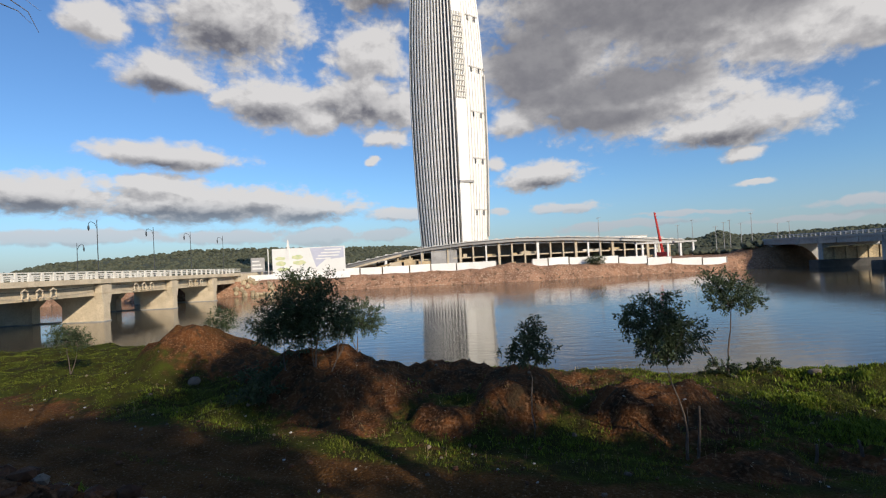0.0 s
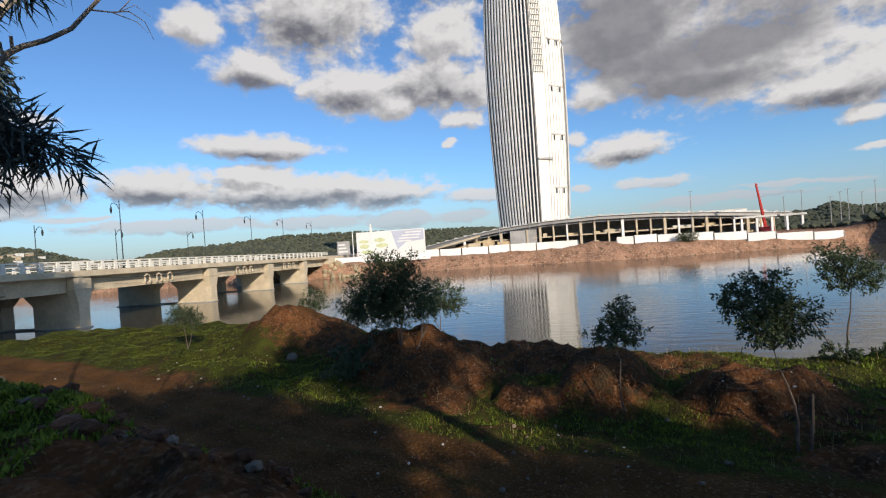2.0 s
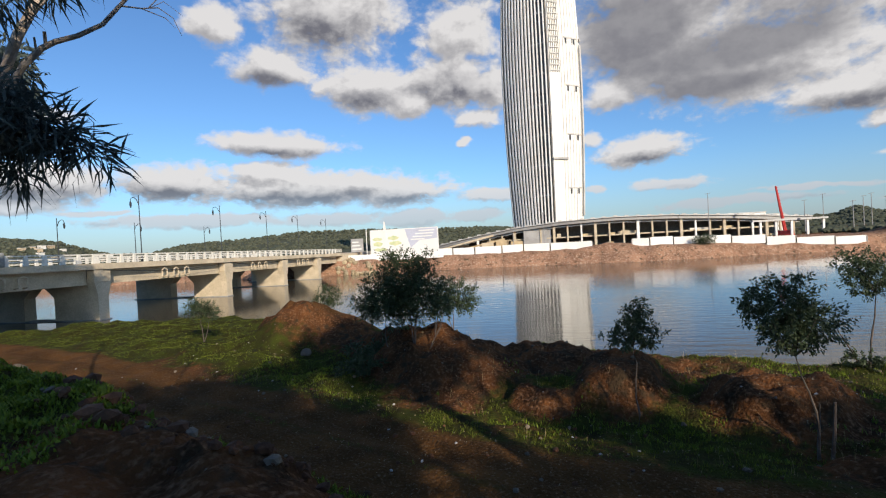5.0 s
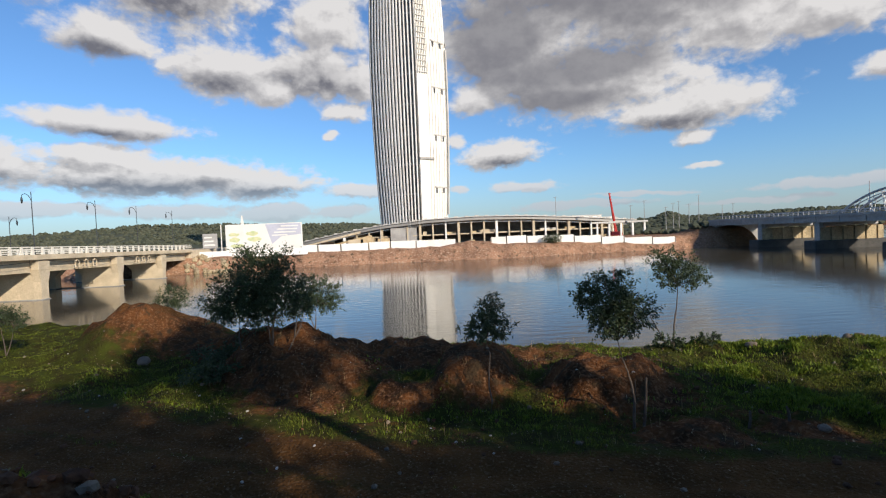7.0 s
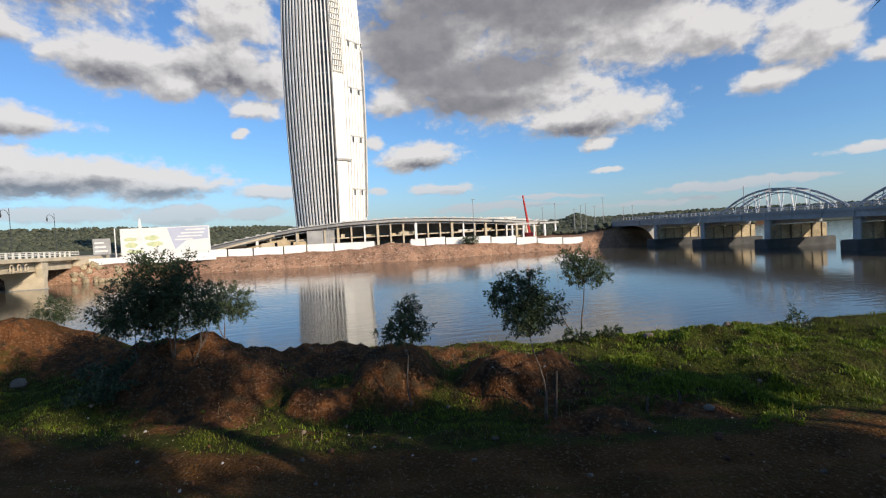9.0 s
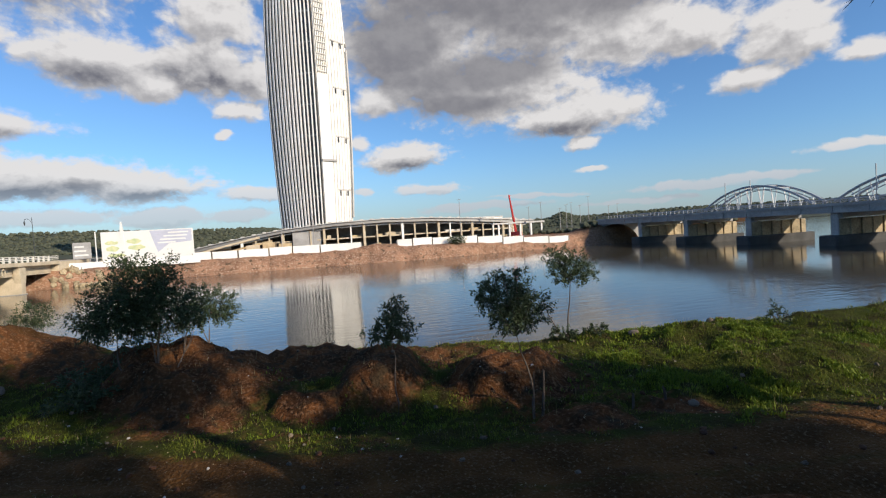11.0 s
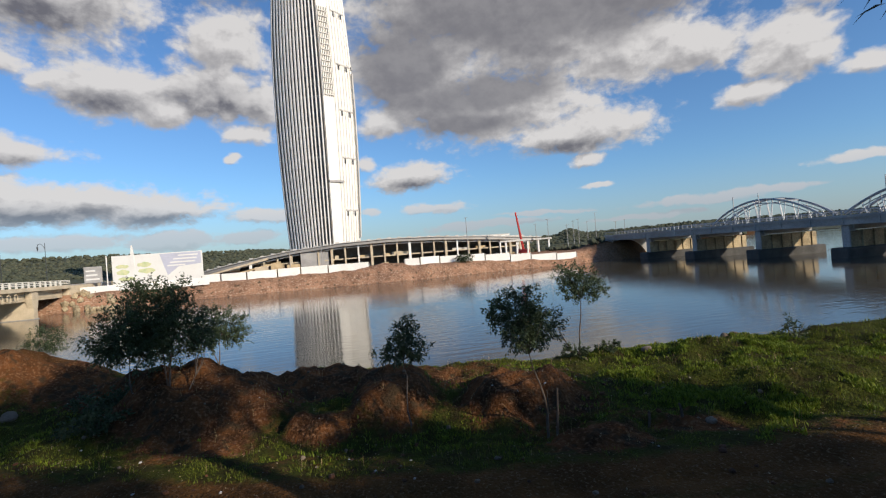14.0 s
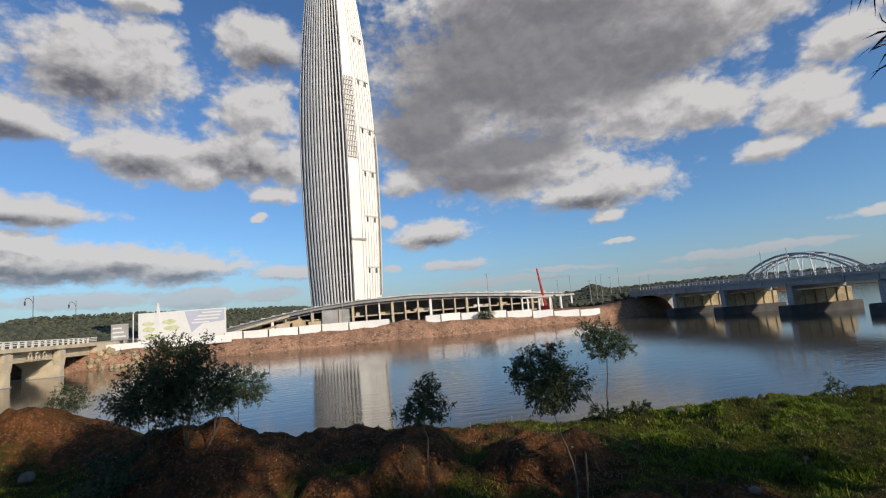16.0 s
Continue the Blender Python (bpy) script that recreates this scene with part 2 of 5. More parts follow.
M_WOODS = leaf_mat("far_woods", (0.125, 0.130, 0.088), (0.080, 0.092, 0.064), 0.9)
M_STONE = mat("pale_stone", (0.17, 0.135, 0.10), 0.9, vary=0.35, scale=4, grain=30, bump=0.5, per_object=0.25)
M_LITTER = mat("litter_white", (0.42, 0.40, 0.38), 0.6, vary=0.1, per_object=0.2)
M_CLOD = mat("red_clod", (0.105, 0.046, 0.022), 0.95, vary=0.35, scale=6, grain=40, bump=0.6, per_object=0.25)


def ground_material():
    m = bpy.data.materials.new("riverbank_soil")
    m.use_nodes = True
    t = m.node_tree
    N, L = t.nodes.new, t.links.new
    b = t.nodes["Principled BSDF"]
    b.inputs["Roughness"].default_value = 0.95
    b.inputs["Specular IOR Level"].default_value = 0.05
    pos = N("ShaderNodeNewGeometry").outputs["Position"]
    cov = N("ShaderNodeVertexColor"); cov.layer_name = "cover"
    sep = N("ShaderNodeSeparateColor"); L(cov.outputs[0], sep.inputs[0])

    def noise_(s, d=5):
        n = N("ShaderNodeTexNoise"); n.inputs["Scale"].default_value = s; n.inputs["Detail"].default_value = d
        L(pos, n.inputs["Vector"]); return n.outputs[0]

    def ramp(v, lo, hi):
        n = N("ShaderNodeMapRange"); L(v, n.inputs[0]); n.inputs[1].default_value, n.inputs[2].default_value = lo, hi; return n.outputs[0]

    def mix(f, a, c):
        n = N("ShaderNodeMix"); n.data_type = "RGBA"
        L(f, n.inputs["Factor"])
        for k, v in (("A", a), ("B", c)):
            if isinstance(v, tuple): n.inputs[k].default_value = (*v, 1)
            else: L(v, n.inputs[k])
        return n.outputs["Result"]

    def add(a, c, k):
        n = N("ShaderNodeMath"); n.operation = "MULTIPLY_ADD"; L(c, n.inputs[0]); n.inputs[1].default_value = k
        L(a, n.inputs[2]); return n.outputs[0]
    soil = mix(ramp(noise_(1.4), .35, .65), (0.145, 0.058, 0.021), (0.042, 0.021, 0.010))
    soil = mix(ramp(noise_(14), .5, .75), soil, (0.22, 0.12, 0.065))
    soil = mix(ramp(noise_(3.1, 7), .52, .66), soil, (0.050, 0.034, 0.020))
    path = mix(ramp(noise_(0.9), .35, .65), (0.125, 0.058, 0.019), (0.066, 0.032, 0.011))
    path = mix(ramp(noise_(22), .55, .75), path, (0.20, 0.135, 0.08))
    turf = mix(ramp(noise_(2.2), .35, .68), (0.050, 0.060, 0.010), (0.034, 0.028, 0.011))
    far = mix(ramp(noise_(0.4), .35, .65), (0.36, 0.20, 0.125), (0.20, 0.11, 0.07))
    far = mix(ramp(noise_(2.5), .5, .72), far, (0.46, 0.33, 0.24))
    far = mix(ramp(noise_(1.1), .56, .70), far, (0.10, 0.07, 0.045))
    rough = noise_(5)
    g = ramp(add(sep.outputs[0], rough, 0.7), .72, .98)
    p = ramp(add(sep.outputs[1], rough, 0.5), .60, .90)
    c = mix(g, soil, turf)
    c = mix(p, c, path)
    c = mix(sep.outputs[2], c, far)
    L(c, b.inputs["Base Color"])
    bp = N("ShaderNodeBump"); bp.inputs["Strength"].default_value = 1.0; bp.inputs["Distance"].default_value = 0.10
    L(noise_(16, 8), bp.inputs["Height"]); L(bp.outputs[0], b.inputs["Normal"])
    return m


def water_material():
    m = bpy.data.materials.new("river_water")
    m.use_nodes = True
    t = m.node_tree
    N, L = t.nodes.new, t.links.new
    b = t.nodes["Principled BSDF"]
    b.inputs["Base Color"].default_value = (0.075, 0.068, 0.052, 1)
    b.inputs["Roughness"].default_value = 0.06
    b.inputs["IOR"].default_value = 1.33
    pos = N("ShaderNodeNewGeometry").outputs["Position"]
    mp = N("ShaderNodeMapping"); mp.inputs["Scale"].default_value = (0.35, 1.0, 1.0); L(pos, mp.inputs[0])
    n = N("ShaderNodeTexNoise"); n.inputs["Scale"].default_value = 1.3; n.inputs["Detail"].default_value = 4; L(mp.outputs[0], n.inputs["Vector"])
    # wind patches, where the surface is rougher
    w = N("ShaderNodeTexNoise"); w.inputs["Scale"].default_value = 0.035; w.inputs["Detail"].default_value = 3; L(mp.outputs[0], w.inputs["Vector"])
    r = N("ShaderNodeMapRange"); L(w.outputs[0], r.inputs[0]); r.inputs[1].default_value, r.inputs[2].default_value = .4, .65
    r.inputs[3].default_value, r.inputs[4].default_value = 0.05, 0.16
    bp = N("ShaderNodeBump"); bp.inputs["Distance"].default_value = 0.25
    L(r.outputs[0], bp.inputs["Strength"]); L(n.outputs[0], bp.inputs["Height"]); L(bp.outputs[0], b.inputs["Normal"])
    return m


M_GROUND, M_WATER = ground_material(), water_material()

# ---- building helpers ----
def mesh_ob(name, verts, faces, material, smooth=False):
    me = bpy.data.meshes.new(name)
    me.from_pydata(verts, [], faces)
    me.materials.append(material)
    if smooth: me.polygons.foreach_set("use_smooth", [True] * len(me.polygons))
    me.update()
    return new(name, me)


def part(name, bm, material, parent=None, label=""):
    me = bpy.data.meshes.new(name)
    bmesh.ops.recalc_face_normals(bm, faces=bm.faces)
    bm.to_mesh(me); bm.free()
    me.materials.append(material)
    ob = new(name, me)
    ob.parent = parent
    return tagged(ob, label)


def share(ob, m, parent=None):
    """Another part on the same mesh."""
    o = new(ob.name, ob.data)
    o.parent = parent or ob.parent
    o.matrix_local = m
    return o


def empty(name, x=0, y=0, z=0, label="", category="", group="", kind=""):
    ob = new(name)
    ob.empty_display_size = 0.2
    ob.matrix_world = pose(x, y, z)
    ob.matrix_basis = pose(x, y, z)
    return tagged(ob, label, category, group, kind)


def box(bm, lo, hi, bevel=0.0, m=None):
    c = [(a + b) / 2 for a, b in zip(lo, hi)]
    s = [max(b - a, 1e-4) for a, b in zip(lo, hi)]
    r = bmesh.ops.create_cube(bm, size=1, matrix=(m or Matrix()) @ Matrix.Translation(c) @ Matrix.Diagonal((*s, 1)))
    if bevel:
        edges = list({e for v in r["verts"] for e in v.link_edges})
        bmesh.ops.bevel(bm, geom=edges, offset=bevel, segments=1, affect="EDGES")
    return bm


def B(*boxes, bevel=0.0):
    bm = bmesh.new()
    for lo, hi in boxes:
        box(bm, lo, hi, bevel)
    return bm


def prism(bm, outline, axis_a, axis_b):
    """A prism between two copies of an outline (lists of 3D points)."""
    n = len(outline)
    va = [bm.verts.new(Vector(p) + Vector(axis_a)) for p in outline]
    vb = [bm.verts.new(Vector(p) + Vector(axis_b)) for p in outline]
    bm.faces.new(va); bm.faces.new(vb[::-1])
    for i in range(n):
        bm.faces.new((va[i], va[(i + 1) % n], vb[(i + 1) % n], vb[i]))
    return bm


def tube(bm, pts, radii, sides=7):
    pts = [Vector(p) for p in pts]
    rings = []
    for i, p in enumerate(pts):
        d = (pts[min(i + 1, len(pts) - 1)] - pts[max(i - 1, 0)]).normalized()
        a = d.orthogonal().normalized() if abs(d.z) > 0.99 else d.cross(Vector((0, 0, 1))).normalized()
        b = d.cross(a)
        rings.append([bm.verts.new(p + (a * math.cos(k * 2 * math.pi / sides) + b * math.sin(k * 2 * math.pi / sides)) * radii[i]) for k in range(sides)])
    for r, s in zip(rings, rings[1:]):
        for k in range(sides):
            bm.faces.new((r[k], r[(k + 1) % sides], s[(k + 1) % sides], s[k]))
    bm.faces.new(rings[0][::-1]); bm.faces.new(rings[-1])
    return bm


# ---- ground ----
PATH_X = np.array([-60, -40, -28, -16.5, -12, -8.5, -4, -1.2, 2, 5, 9, 20, 40, 70.])
PATH_Y = np.array([30, 22, 18, 14.3, 12.4, 10.6, 8.6, 7.2, 6.2, 5.5, 4.8, 3.0, 1.0, 0.])
CREST_X = np.array([-70, -40, -30, -28, -26, -23, -17, -14, -9, -4.6, 0.4, 5.1, 11.4, 15, 25, 60, 120.])
CREST_Y = np.array([20, 18.5, 18.5, 21.5, 24, 25, 24.8, 23.4, 20.5, 17.5, 16, 14.2, 12.2, 11.2, 11, 12, 14.])


def fbm(x, y, scale, octaves=4, seed=0):
    """Smooth value noise on arrays."""
    out, amp, tot = np.zeros_like(x, dtype=float), 1.0, 0.0
    for o in range(octaves):
        u, v = x * scale, y * scale
        iu, iv = np.floor(u), np.floor(v)
        fu, fv = u - iu, v - iv
        fu, fv = fu * fu * (3 - 2 * fu), fv * fv * (3 - 2 * fv)

        def h(a, b):
            k = np.sin(a * 127.1 + b * 311.7 + (seed + o) * 74.7) * 43758.5453
            return k - np.floor(k)
        val = (h(iu, iv) * (1 - fu) + h(iu + 1, iv) * fu) * (1 - fv) + (h(iu, iv + 1) * (1 - fu) + h(iu + 1, iv + 1) * fu) * fv
        out += (val - 0.5) * amp
        tot += amp
        amp *= 0.5
        scale *= 2.03
    return out / tot * 2


def sstep(v, lo, hi):
    k = np.clip((v - lo) / (hi - lo), 0, 1)
    return k * k * (3 - 2 * k)


def lump(x, y, cx, cy, rx, ry, turn=0.0, power=1.0):
    c, s = math.cos(radians(turn)), math.sin(radians(turn))
    u, v = ((x - cx) * c + (y - cy) * s) / rx, (-(x - cx) * s + (y - cy) * c) / ry
    return np.exp(-np.power(u * u + v * v, power))


def path_offset(x, y):
    return (y - np.interp(x, PATH_X, PATH_Y)) * 0.9


# red earth hummocks beyond the track: place, radii, height
HUMMOCKS = [(-2.9, 13.6, 2.2, 1.75, .66), (-4.0, 15.2, 1.7, 1.3, .40), (-5.4, 16.4, 1.5, 1.3, .45), (1.6, 12.0, 1.05, 1.35, .70), (4.4, 11.0, 1.35, 1.15, .52), (0.2, 14.6, 1.7, 1.1, .38), (-0.1, 11.3, .75, .5, .26), (4.9, 8.2, .9, .4, .20), (7.0, 8.2, .8, .45, .14)]


def ground_height(x, y):
    x, y = np.asarray(x, float), np.asarray(y, float)
    q = path_offset(x, y)
    crest = np.interp(x, CREST_X, CREST_Y)
    edge_wob = fbm(x, y, 0.5, 3, 5)
    # terrace on which the camera stands, and its broken edge down to the track
    k = 1 - sstep(q + 0.5 * edge_wob, -4.1, -1.7)
    z = 3.4 + 2.05 * k + 0.10 * fbm(x, y, 0.9, 4, 1) + 0.16 * fbm(x, y, 0.35, 3, 2) * sstep(np.abs(q), 1.0, 2.5)
    z += 0.28 * fbm(x, y, 1.1, 4, 9) * k * (1 - k) * 4
    # wheel ruts
    z -= 0.07 * (np.exp(-((q - .55) / .22) ** 2) + np.exp(-((q + .65) / .22) ** 2))
    # grassy rise on the right, shallow hollow behind the track in the middle
    z += 0.24 * sstep(x, 6.0, 11.0) * sstep(q, 1.6, 4.5)
    z -= 0.22 * lump(x, y, 1.5, 9.8, 5.0, 1.2, -20)
    for cx, cy, rx, ry, h in HUMMOCKS:
        wob = 0.35 * fbm(x, y, 1.1, 3, 3)
        z += h * lump(x + wob, y + wob, cx, cy, rx, ry, -18, 3.2) * (1 + 0.22 * fbm(x, y, 2.2, 3, 4))
    # spoil heap by the shore on the left
    z += 1.28 * lump(x + .4 * edge_wob, y, -9.75, 18.2, 1.6, 1.7, 0, 1.5) * (1 + 0.34 * fbm(x, y, 1.7, 4, 6))
    z += 0.70 * lump(x, y, -8.0, 18.4, 1.6, 1.3, 0, 1.4)
    z += 0.25 * lump(x, y, 10.5, 11.6, 1.2, .7, 0, 1.0) + 0.15 * lump(x, y, 17.5, 11.2, 4.0, 1.6, 0, 1.0)
    z += (0.20 * fbm(x, y, 0.8, 4, 12) + 0.15 * fbm(x, y, 1.9, 4, 13)) * sstep(q, 1.3, 3.0)
    rough = sum(lump(x, y, cx, cy, rx * 1.3, ry * 1.4, -18) for cx, cy, rx, ry, h in HUMMOCKS)
    z += (0.16 * fbm(x + 0.4 * y, y * .5, 2.6, 3, 15) - 0.10 * np.abs(fbm(x, y * .35, 1.7, 2, 16))) * np.clip(rough, 0, 1)
    z += (0.26 * fbm(x, y, 1.6, 5, 14) - 0.26 * np.abs(fbm(x * .6, y, 1.3, 4, 17))) * (1 - sstep(q, -2.4, -1.6)) * sstep(np.hypot(x, y), 1.0, 3.0)
    # down the bank to the river bed
    fall = sstep(y + 0.5 * edge_wob, crest, crest + 7.5)
    z = z * (1 - fall) - 2.0 * fall
    # the far bank
    shore = 124.5 + 1.6 * fbm(x, y, 0.12, 3, 7) + 3 * sstep(x, 35, 55) + 11 * sstep(x, 76, 92) + 0.75 * np.maximum(x - 112, 0) - 3.0 * lump(x, y, 20, 121, 9, 9) - 6 * sstep(-x, 40, 52) - 9 * lump(x, y, 95, 131, 10, 12, 0, 2.0)
    rise = sstep(y, shore - 2.5, shore + 5.5)
    z = z * (1 - rise) + (3.6 + 0.42 * fbm(x, y, 0.4, 5, 8)) * rise
    z += 1.3 * lump(x, y, 19, 129.5, 5.0, 2.4)
    # dark embankment at the end of the railway bridge
    z += 2.4 * lump(x, y, 97, 143, 11, 9.5, 0, 2.0)
    z += -1.2 * sstep(y, 150, 260)
    return z


def axis(parts):
    out = []
    for a, b, d in parts:
        out += list(np.arange(a, b - 1e-6, d))
    return out


def grow(start, end, d, f=1.16):
    out, v = [], start
    while v < end:
        out.append(v); d *= f; v += d
    return out + [end]


xs = np.array(sorted(set([-v for v in grow(28, 4600, .5)] + axis([(-28, -15, .28), (-15, -8, .15), (-8, 9, .11), (9, 14, .15), (14, 28, .35)]) + grow(28, 4600, .6))))
xs = np.array(sorted(set(np.round(np.concatenate([xs, np.arange(-76, 130, 2.0)]), 3))))
ys = np.array(sorted(set(np.round([-v for v in grow(4, 4600, .5)] + axis([(-4, 3, .3), (3, 7, .15), (7, 17, .11), (17, 22, .15), (22, 36, .4), (36, 112, 3.0), (112, 140, .9)]) + grow(140, 4800, 2.0), 3))))
gx, gy = np.meshgrid(xs, ys)
gz = ground_height(gx, gy)
nx, ny = len(xs), len(ys)
verts = np.stack([gx, gy, gz], -1).reshape(-1, 3)
ii = np.arange(nx * ny).reshape(ny, nx)
faces = np.stack([ii[:-1, :-1], ii[:-1, 1:], ii[1:, 1:], ii[1:, :-1]], -1).reshape(-1, 4)
ground = mesh_ob("ground", verts.tolist(), faces.tolist(), M_GROUND, True)
tagged(ground, "uneven riverbank of red earth, grass and a dirt track", "ground", kind="structure")


def cover_of(x, y):
    """Share of grass, of trodden track and of far-bank earth."""
    q = path_offset(x, y)
    crest = np.interp(x, CREST_X, CREST_Y)
    gr = 0.62 + 0.5 * fbm(x, y, 0.45, 4, 21)
    for cx, cy, rx, ry, h in HUMMOCKS:
        gr -= 1.0 * lump(x, y, cx, cy - 0.35, rx * .95, ry * .9, -18, 1.6)
    gr -= 1.2 * lump(x, y, -9.4, 18.3, 2.0, 1.35)
    gr += 0.35 * sstep(x, 6.5, 9.0) * sstep(q, 1.6, 2.6) + 0.3 * sstep(-x, 6, 10) * sstep(q, 1.6, 2.6)
    gr -= 0.3 * lump(x, y, 1, 14.9, 9, 1.2, -14)
    terrace = 1 - sstep(q, -2.6, -2.2)
    gr = gr * (1 - terrace) + terrace * (0.25 + 0.9 * sstep(-x + 0.8 * fbm(x, y, .8, 3, 22), 4.6, 5.4) * (1 - sstep(q, -4.1, -3.5)))
    gr *= 1 - sstep(y, crest + 1.0, crest + 3.0)
    pth = np.exp(-np.power(np.abs(q / 1.45), 4)) * (1 - 0.45 * np.exp(-(q / .25) ** 2))
    pth = np.maximum(pth, 0.85 * lump(x, y, -9.4, 18.8, 2.1, 1.2))
    beyond = sstep(y, 100, 112)
    far = beyond * (1 - 0.8 * sstep(x, 78, 95))
    far_turf = sstep(y, 160, 200)
    return np.clip(gr * (1 - beyond) + 0.45 * far_turf * beyond, 0, 1), np.clip(np.clip(pth, 0, 1) * (1 - beyond) + beyond * sstep(x, 76, 92), 0, 1), far * (1 - np.clip(far_turf, 0, 1))


cr, cg, cb = cover_of(gx, gy)
col = ground.data.color_attributes.new("cover", "FLOAT_COLOR", "POINT")
col.data.foreach_set("color", np.stack([cr, cg, cb, np.ones_like(cr)], -1).reshape(-1).astype(np.float32))

bm = bmesh.new()
vs = [bm.verts.new(p) for p in ((-900, 13, 0), (1200, 11, 0), (1200, 480, 0), (-900, 480, 0))]
bm.faces.new(vs)
water = part("water", bm, M_WATER)
tagged(water, "calm brown-grey river reflecting tower and clouds", "water", kind="structure")

# wooded hills round the horizon
HILL_AZ = [-110, -60, -54, -51, -49, -47, -45, -42, -38.7, -33, -27, -22, -12, -6, 0, 8, 16, 24, 28, 29.7, 31.2, 34, 40, 46, 54, 62, 110]
HILL_EL = [2.2, 2.4, 2.5, 2.3, 2.0, 1.2, .6, .5, 1.3, 1.55, 2.1, 2.1, 1.75, 1.65, 1.2, .6, .5, .6, .75, 1.35, .75, .75, .9, .9, .8, .8, .9]
az = np.radians(np.linspace(-110, 110, 441))
rr = np.array([520, 640, 760, 860, 940, 1000, 1100, 1300, 1700.])
pr = np.array([-.12, .0, .25, .55, .82, 1.0, .9, .6, .2])
A, Rr = np.meshgrid(az, rr)
top = np.interp(np.degrees(A), HILL_AZ, HILL_EL)
hx_, hy_ = np.sin(A) * Rr, np.cos(A) * Rr
hz_ = 2.5 + np.interp(Rr, rr, pr) * (4.0 + 1000 * np.tan(np.radians(top))) + 3.0 * fbm(hx_, hy_, 0.012, 4, 31) * np.clip(np.interp(Rr, rr, pr), 0, 1)
hn = len(az)
ii = np.arange(A.size).reshape(A.shape)
hills = mesh_ob("wooded_hills", np.stack([hx_, hy_, hz_], -1).reshape(-1, 3).tolist(), np.stack([ii[:-1, :-1], ii[:-1, 1:], ii[1:, 1:], ii[1:, :-1]], -1).reshape(-1, 4).tolist(), M_WOODS, True)
tagged(hills, "low dark green wooded hills along the horizon", "hill", kind="structure")

rng = np.random.default_rng(5)


def clumps(name, spots, sizes, material, flat=0.75):
    """Many small uneven crowns joined into one mesh."""
    bm0 = bmesh.new(); bmesh.ops.create_icosphere(bm0, subdivisions=1, radius=1)
    base = np.array([v.co[:] for v in bm0.verts]); tri = np.array([[v.index for v in f.verts] for f in bm0.faces]); bm0.free()
    V, Fc = [], []
    for i, (p, s) in enumerate(zip(spots, sizes)):
        k = base * (1 + 0.35 * (rng.random((len(base), 1)) - .5)) * s
        k[:, 2] *= flat
        V.append(k + p); Fc.append(tri + i * len(base))
    return mesh_ob(name, np.concatenate(V).tolist(), np.concatenate(Fc).tolist(), material)


n = 12000
a = np.radians(rng.uniform(-75, 75, n)); r = rng.uniform(680, 1010, n)
t_ = np.interp(np.degrees(a), HILL_AZ, HILL_EL)
z = 2.5 + np.interp(r, rr, pr) * (4.0 + 1000 * np.tan(np.radians(t_)))
tagged(clumps("hill_woods", np.stack([np.sin(a) * r, np.cos(a) * r, z + 1.0], -1), rng.uniform(1.0, 2.1, n) ** 1.9, M_WOODS), "dark green woodland on the far hills", "woods", kind="stuff")
# scrub along the far shore and behind the site
x = np.concatenate([rng.uniform(-320, -56, 500), rng.uniform(96, 340, 300), rng.uniform(88, 150, 420)]); y = np.concatenate([rng.uniform(150, 330, 500), rng.uniform(205, 380, 300), rng.uniform(138, 185, 420)])
n = len(x)
size = np.concatenate([rng.uniform(1.2, 3.2, 800), rng.uniform(.5, 1.7, 420)])
dry = ground_height(x, y) > 1.2
x, y, size = x[dry], y[dry], size[dry]
tagged(clumps("far_scrub", np.stack([x, y, ground_height(x, y) + 0.8], -1), size, M_WOODS), "dark scrub and trees beyond the far bank", "scrub", kind="stuff")

# ---- road bridge ----
BX = -51.6            # face towards the camera
BW = 18.0


def bz(y):
    return 6.75 - 0.014 * (y - 43)


def sloped(y0, y1, x0, x1, lo, hi):
    """A beam along the bridge whose top and bottom follow its grade."""
    bm = bmesh.new()
    prism(bm, [(x0, y0, bz(y0) + lo), (x0, y1, bz(y1) + lo), (x0, y1, bz(y1) + hi), (x0, y0, bz(y0) + hi)], (0, 0, 0), (x1 - x0, 0, 0))
    return bm


bridge = empty("road_bridge", BX, 80, 0, "pale concrete girder bridge with white railings", "bridge", kind="structure")
inv = Matrix.Translation((-BX, -80, 0))


def bpart(name, bm, material, label="", parent=None):
    bm.transform(inv)
    return part(name, bm, material, parent or bridge, label)


PIERS = [4.0, 27.0, 49.8, 74.3, 93.2, 109.4]
END = 123.5
bpart("deck_slab", sloped(-30, END, BX - BW, BX, -0.32, 0.0), M_CONC)
bpart("edge_beam", sloped(-30, END, BX, BX + 0.35, -0.55, 0.16), M_CONC)
bpart("road_surface", sloped(-30, END + 30, BX - BW + 1.6, BX - 1.6, 0.004, 0.06), M_ASPHALT)
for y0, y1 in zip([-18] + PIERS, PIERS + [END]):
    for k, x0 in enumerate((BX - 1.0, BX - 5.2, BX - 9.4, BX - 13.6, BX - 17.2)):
        # inner girders take the darker grey: under-deck shade put into their colour
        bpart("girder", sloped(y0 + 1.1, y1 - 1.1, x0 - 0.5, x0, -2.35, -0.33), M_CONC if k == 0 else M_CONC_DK)
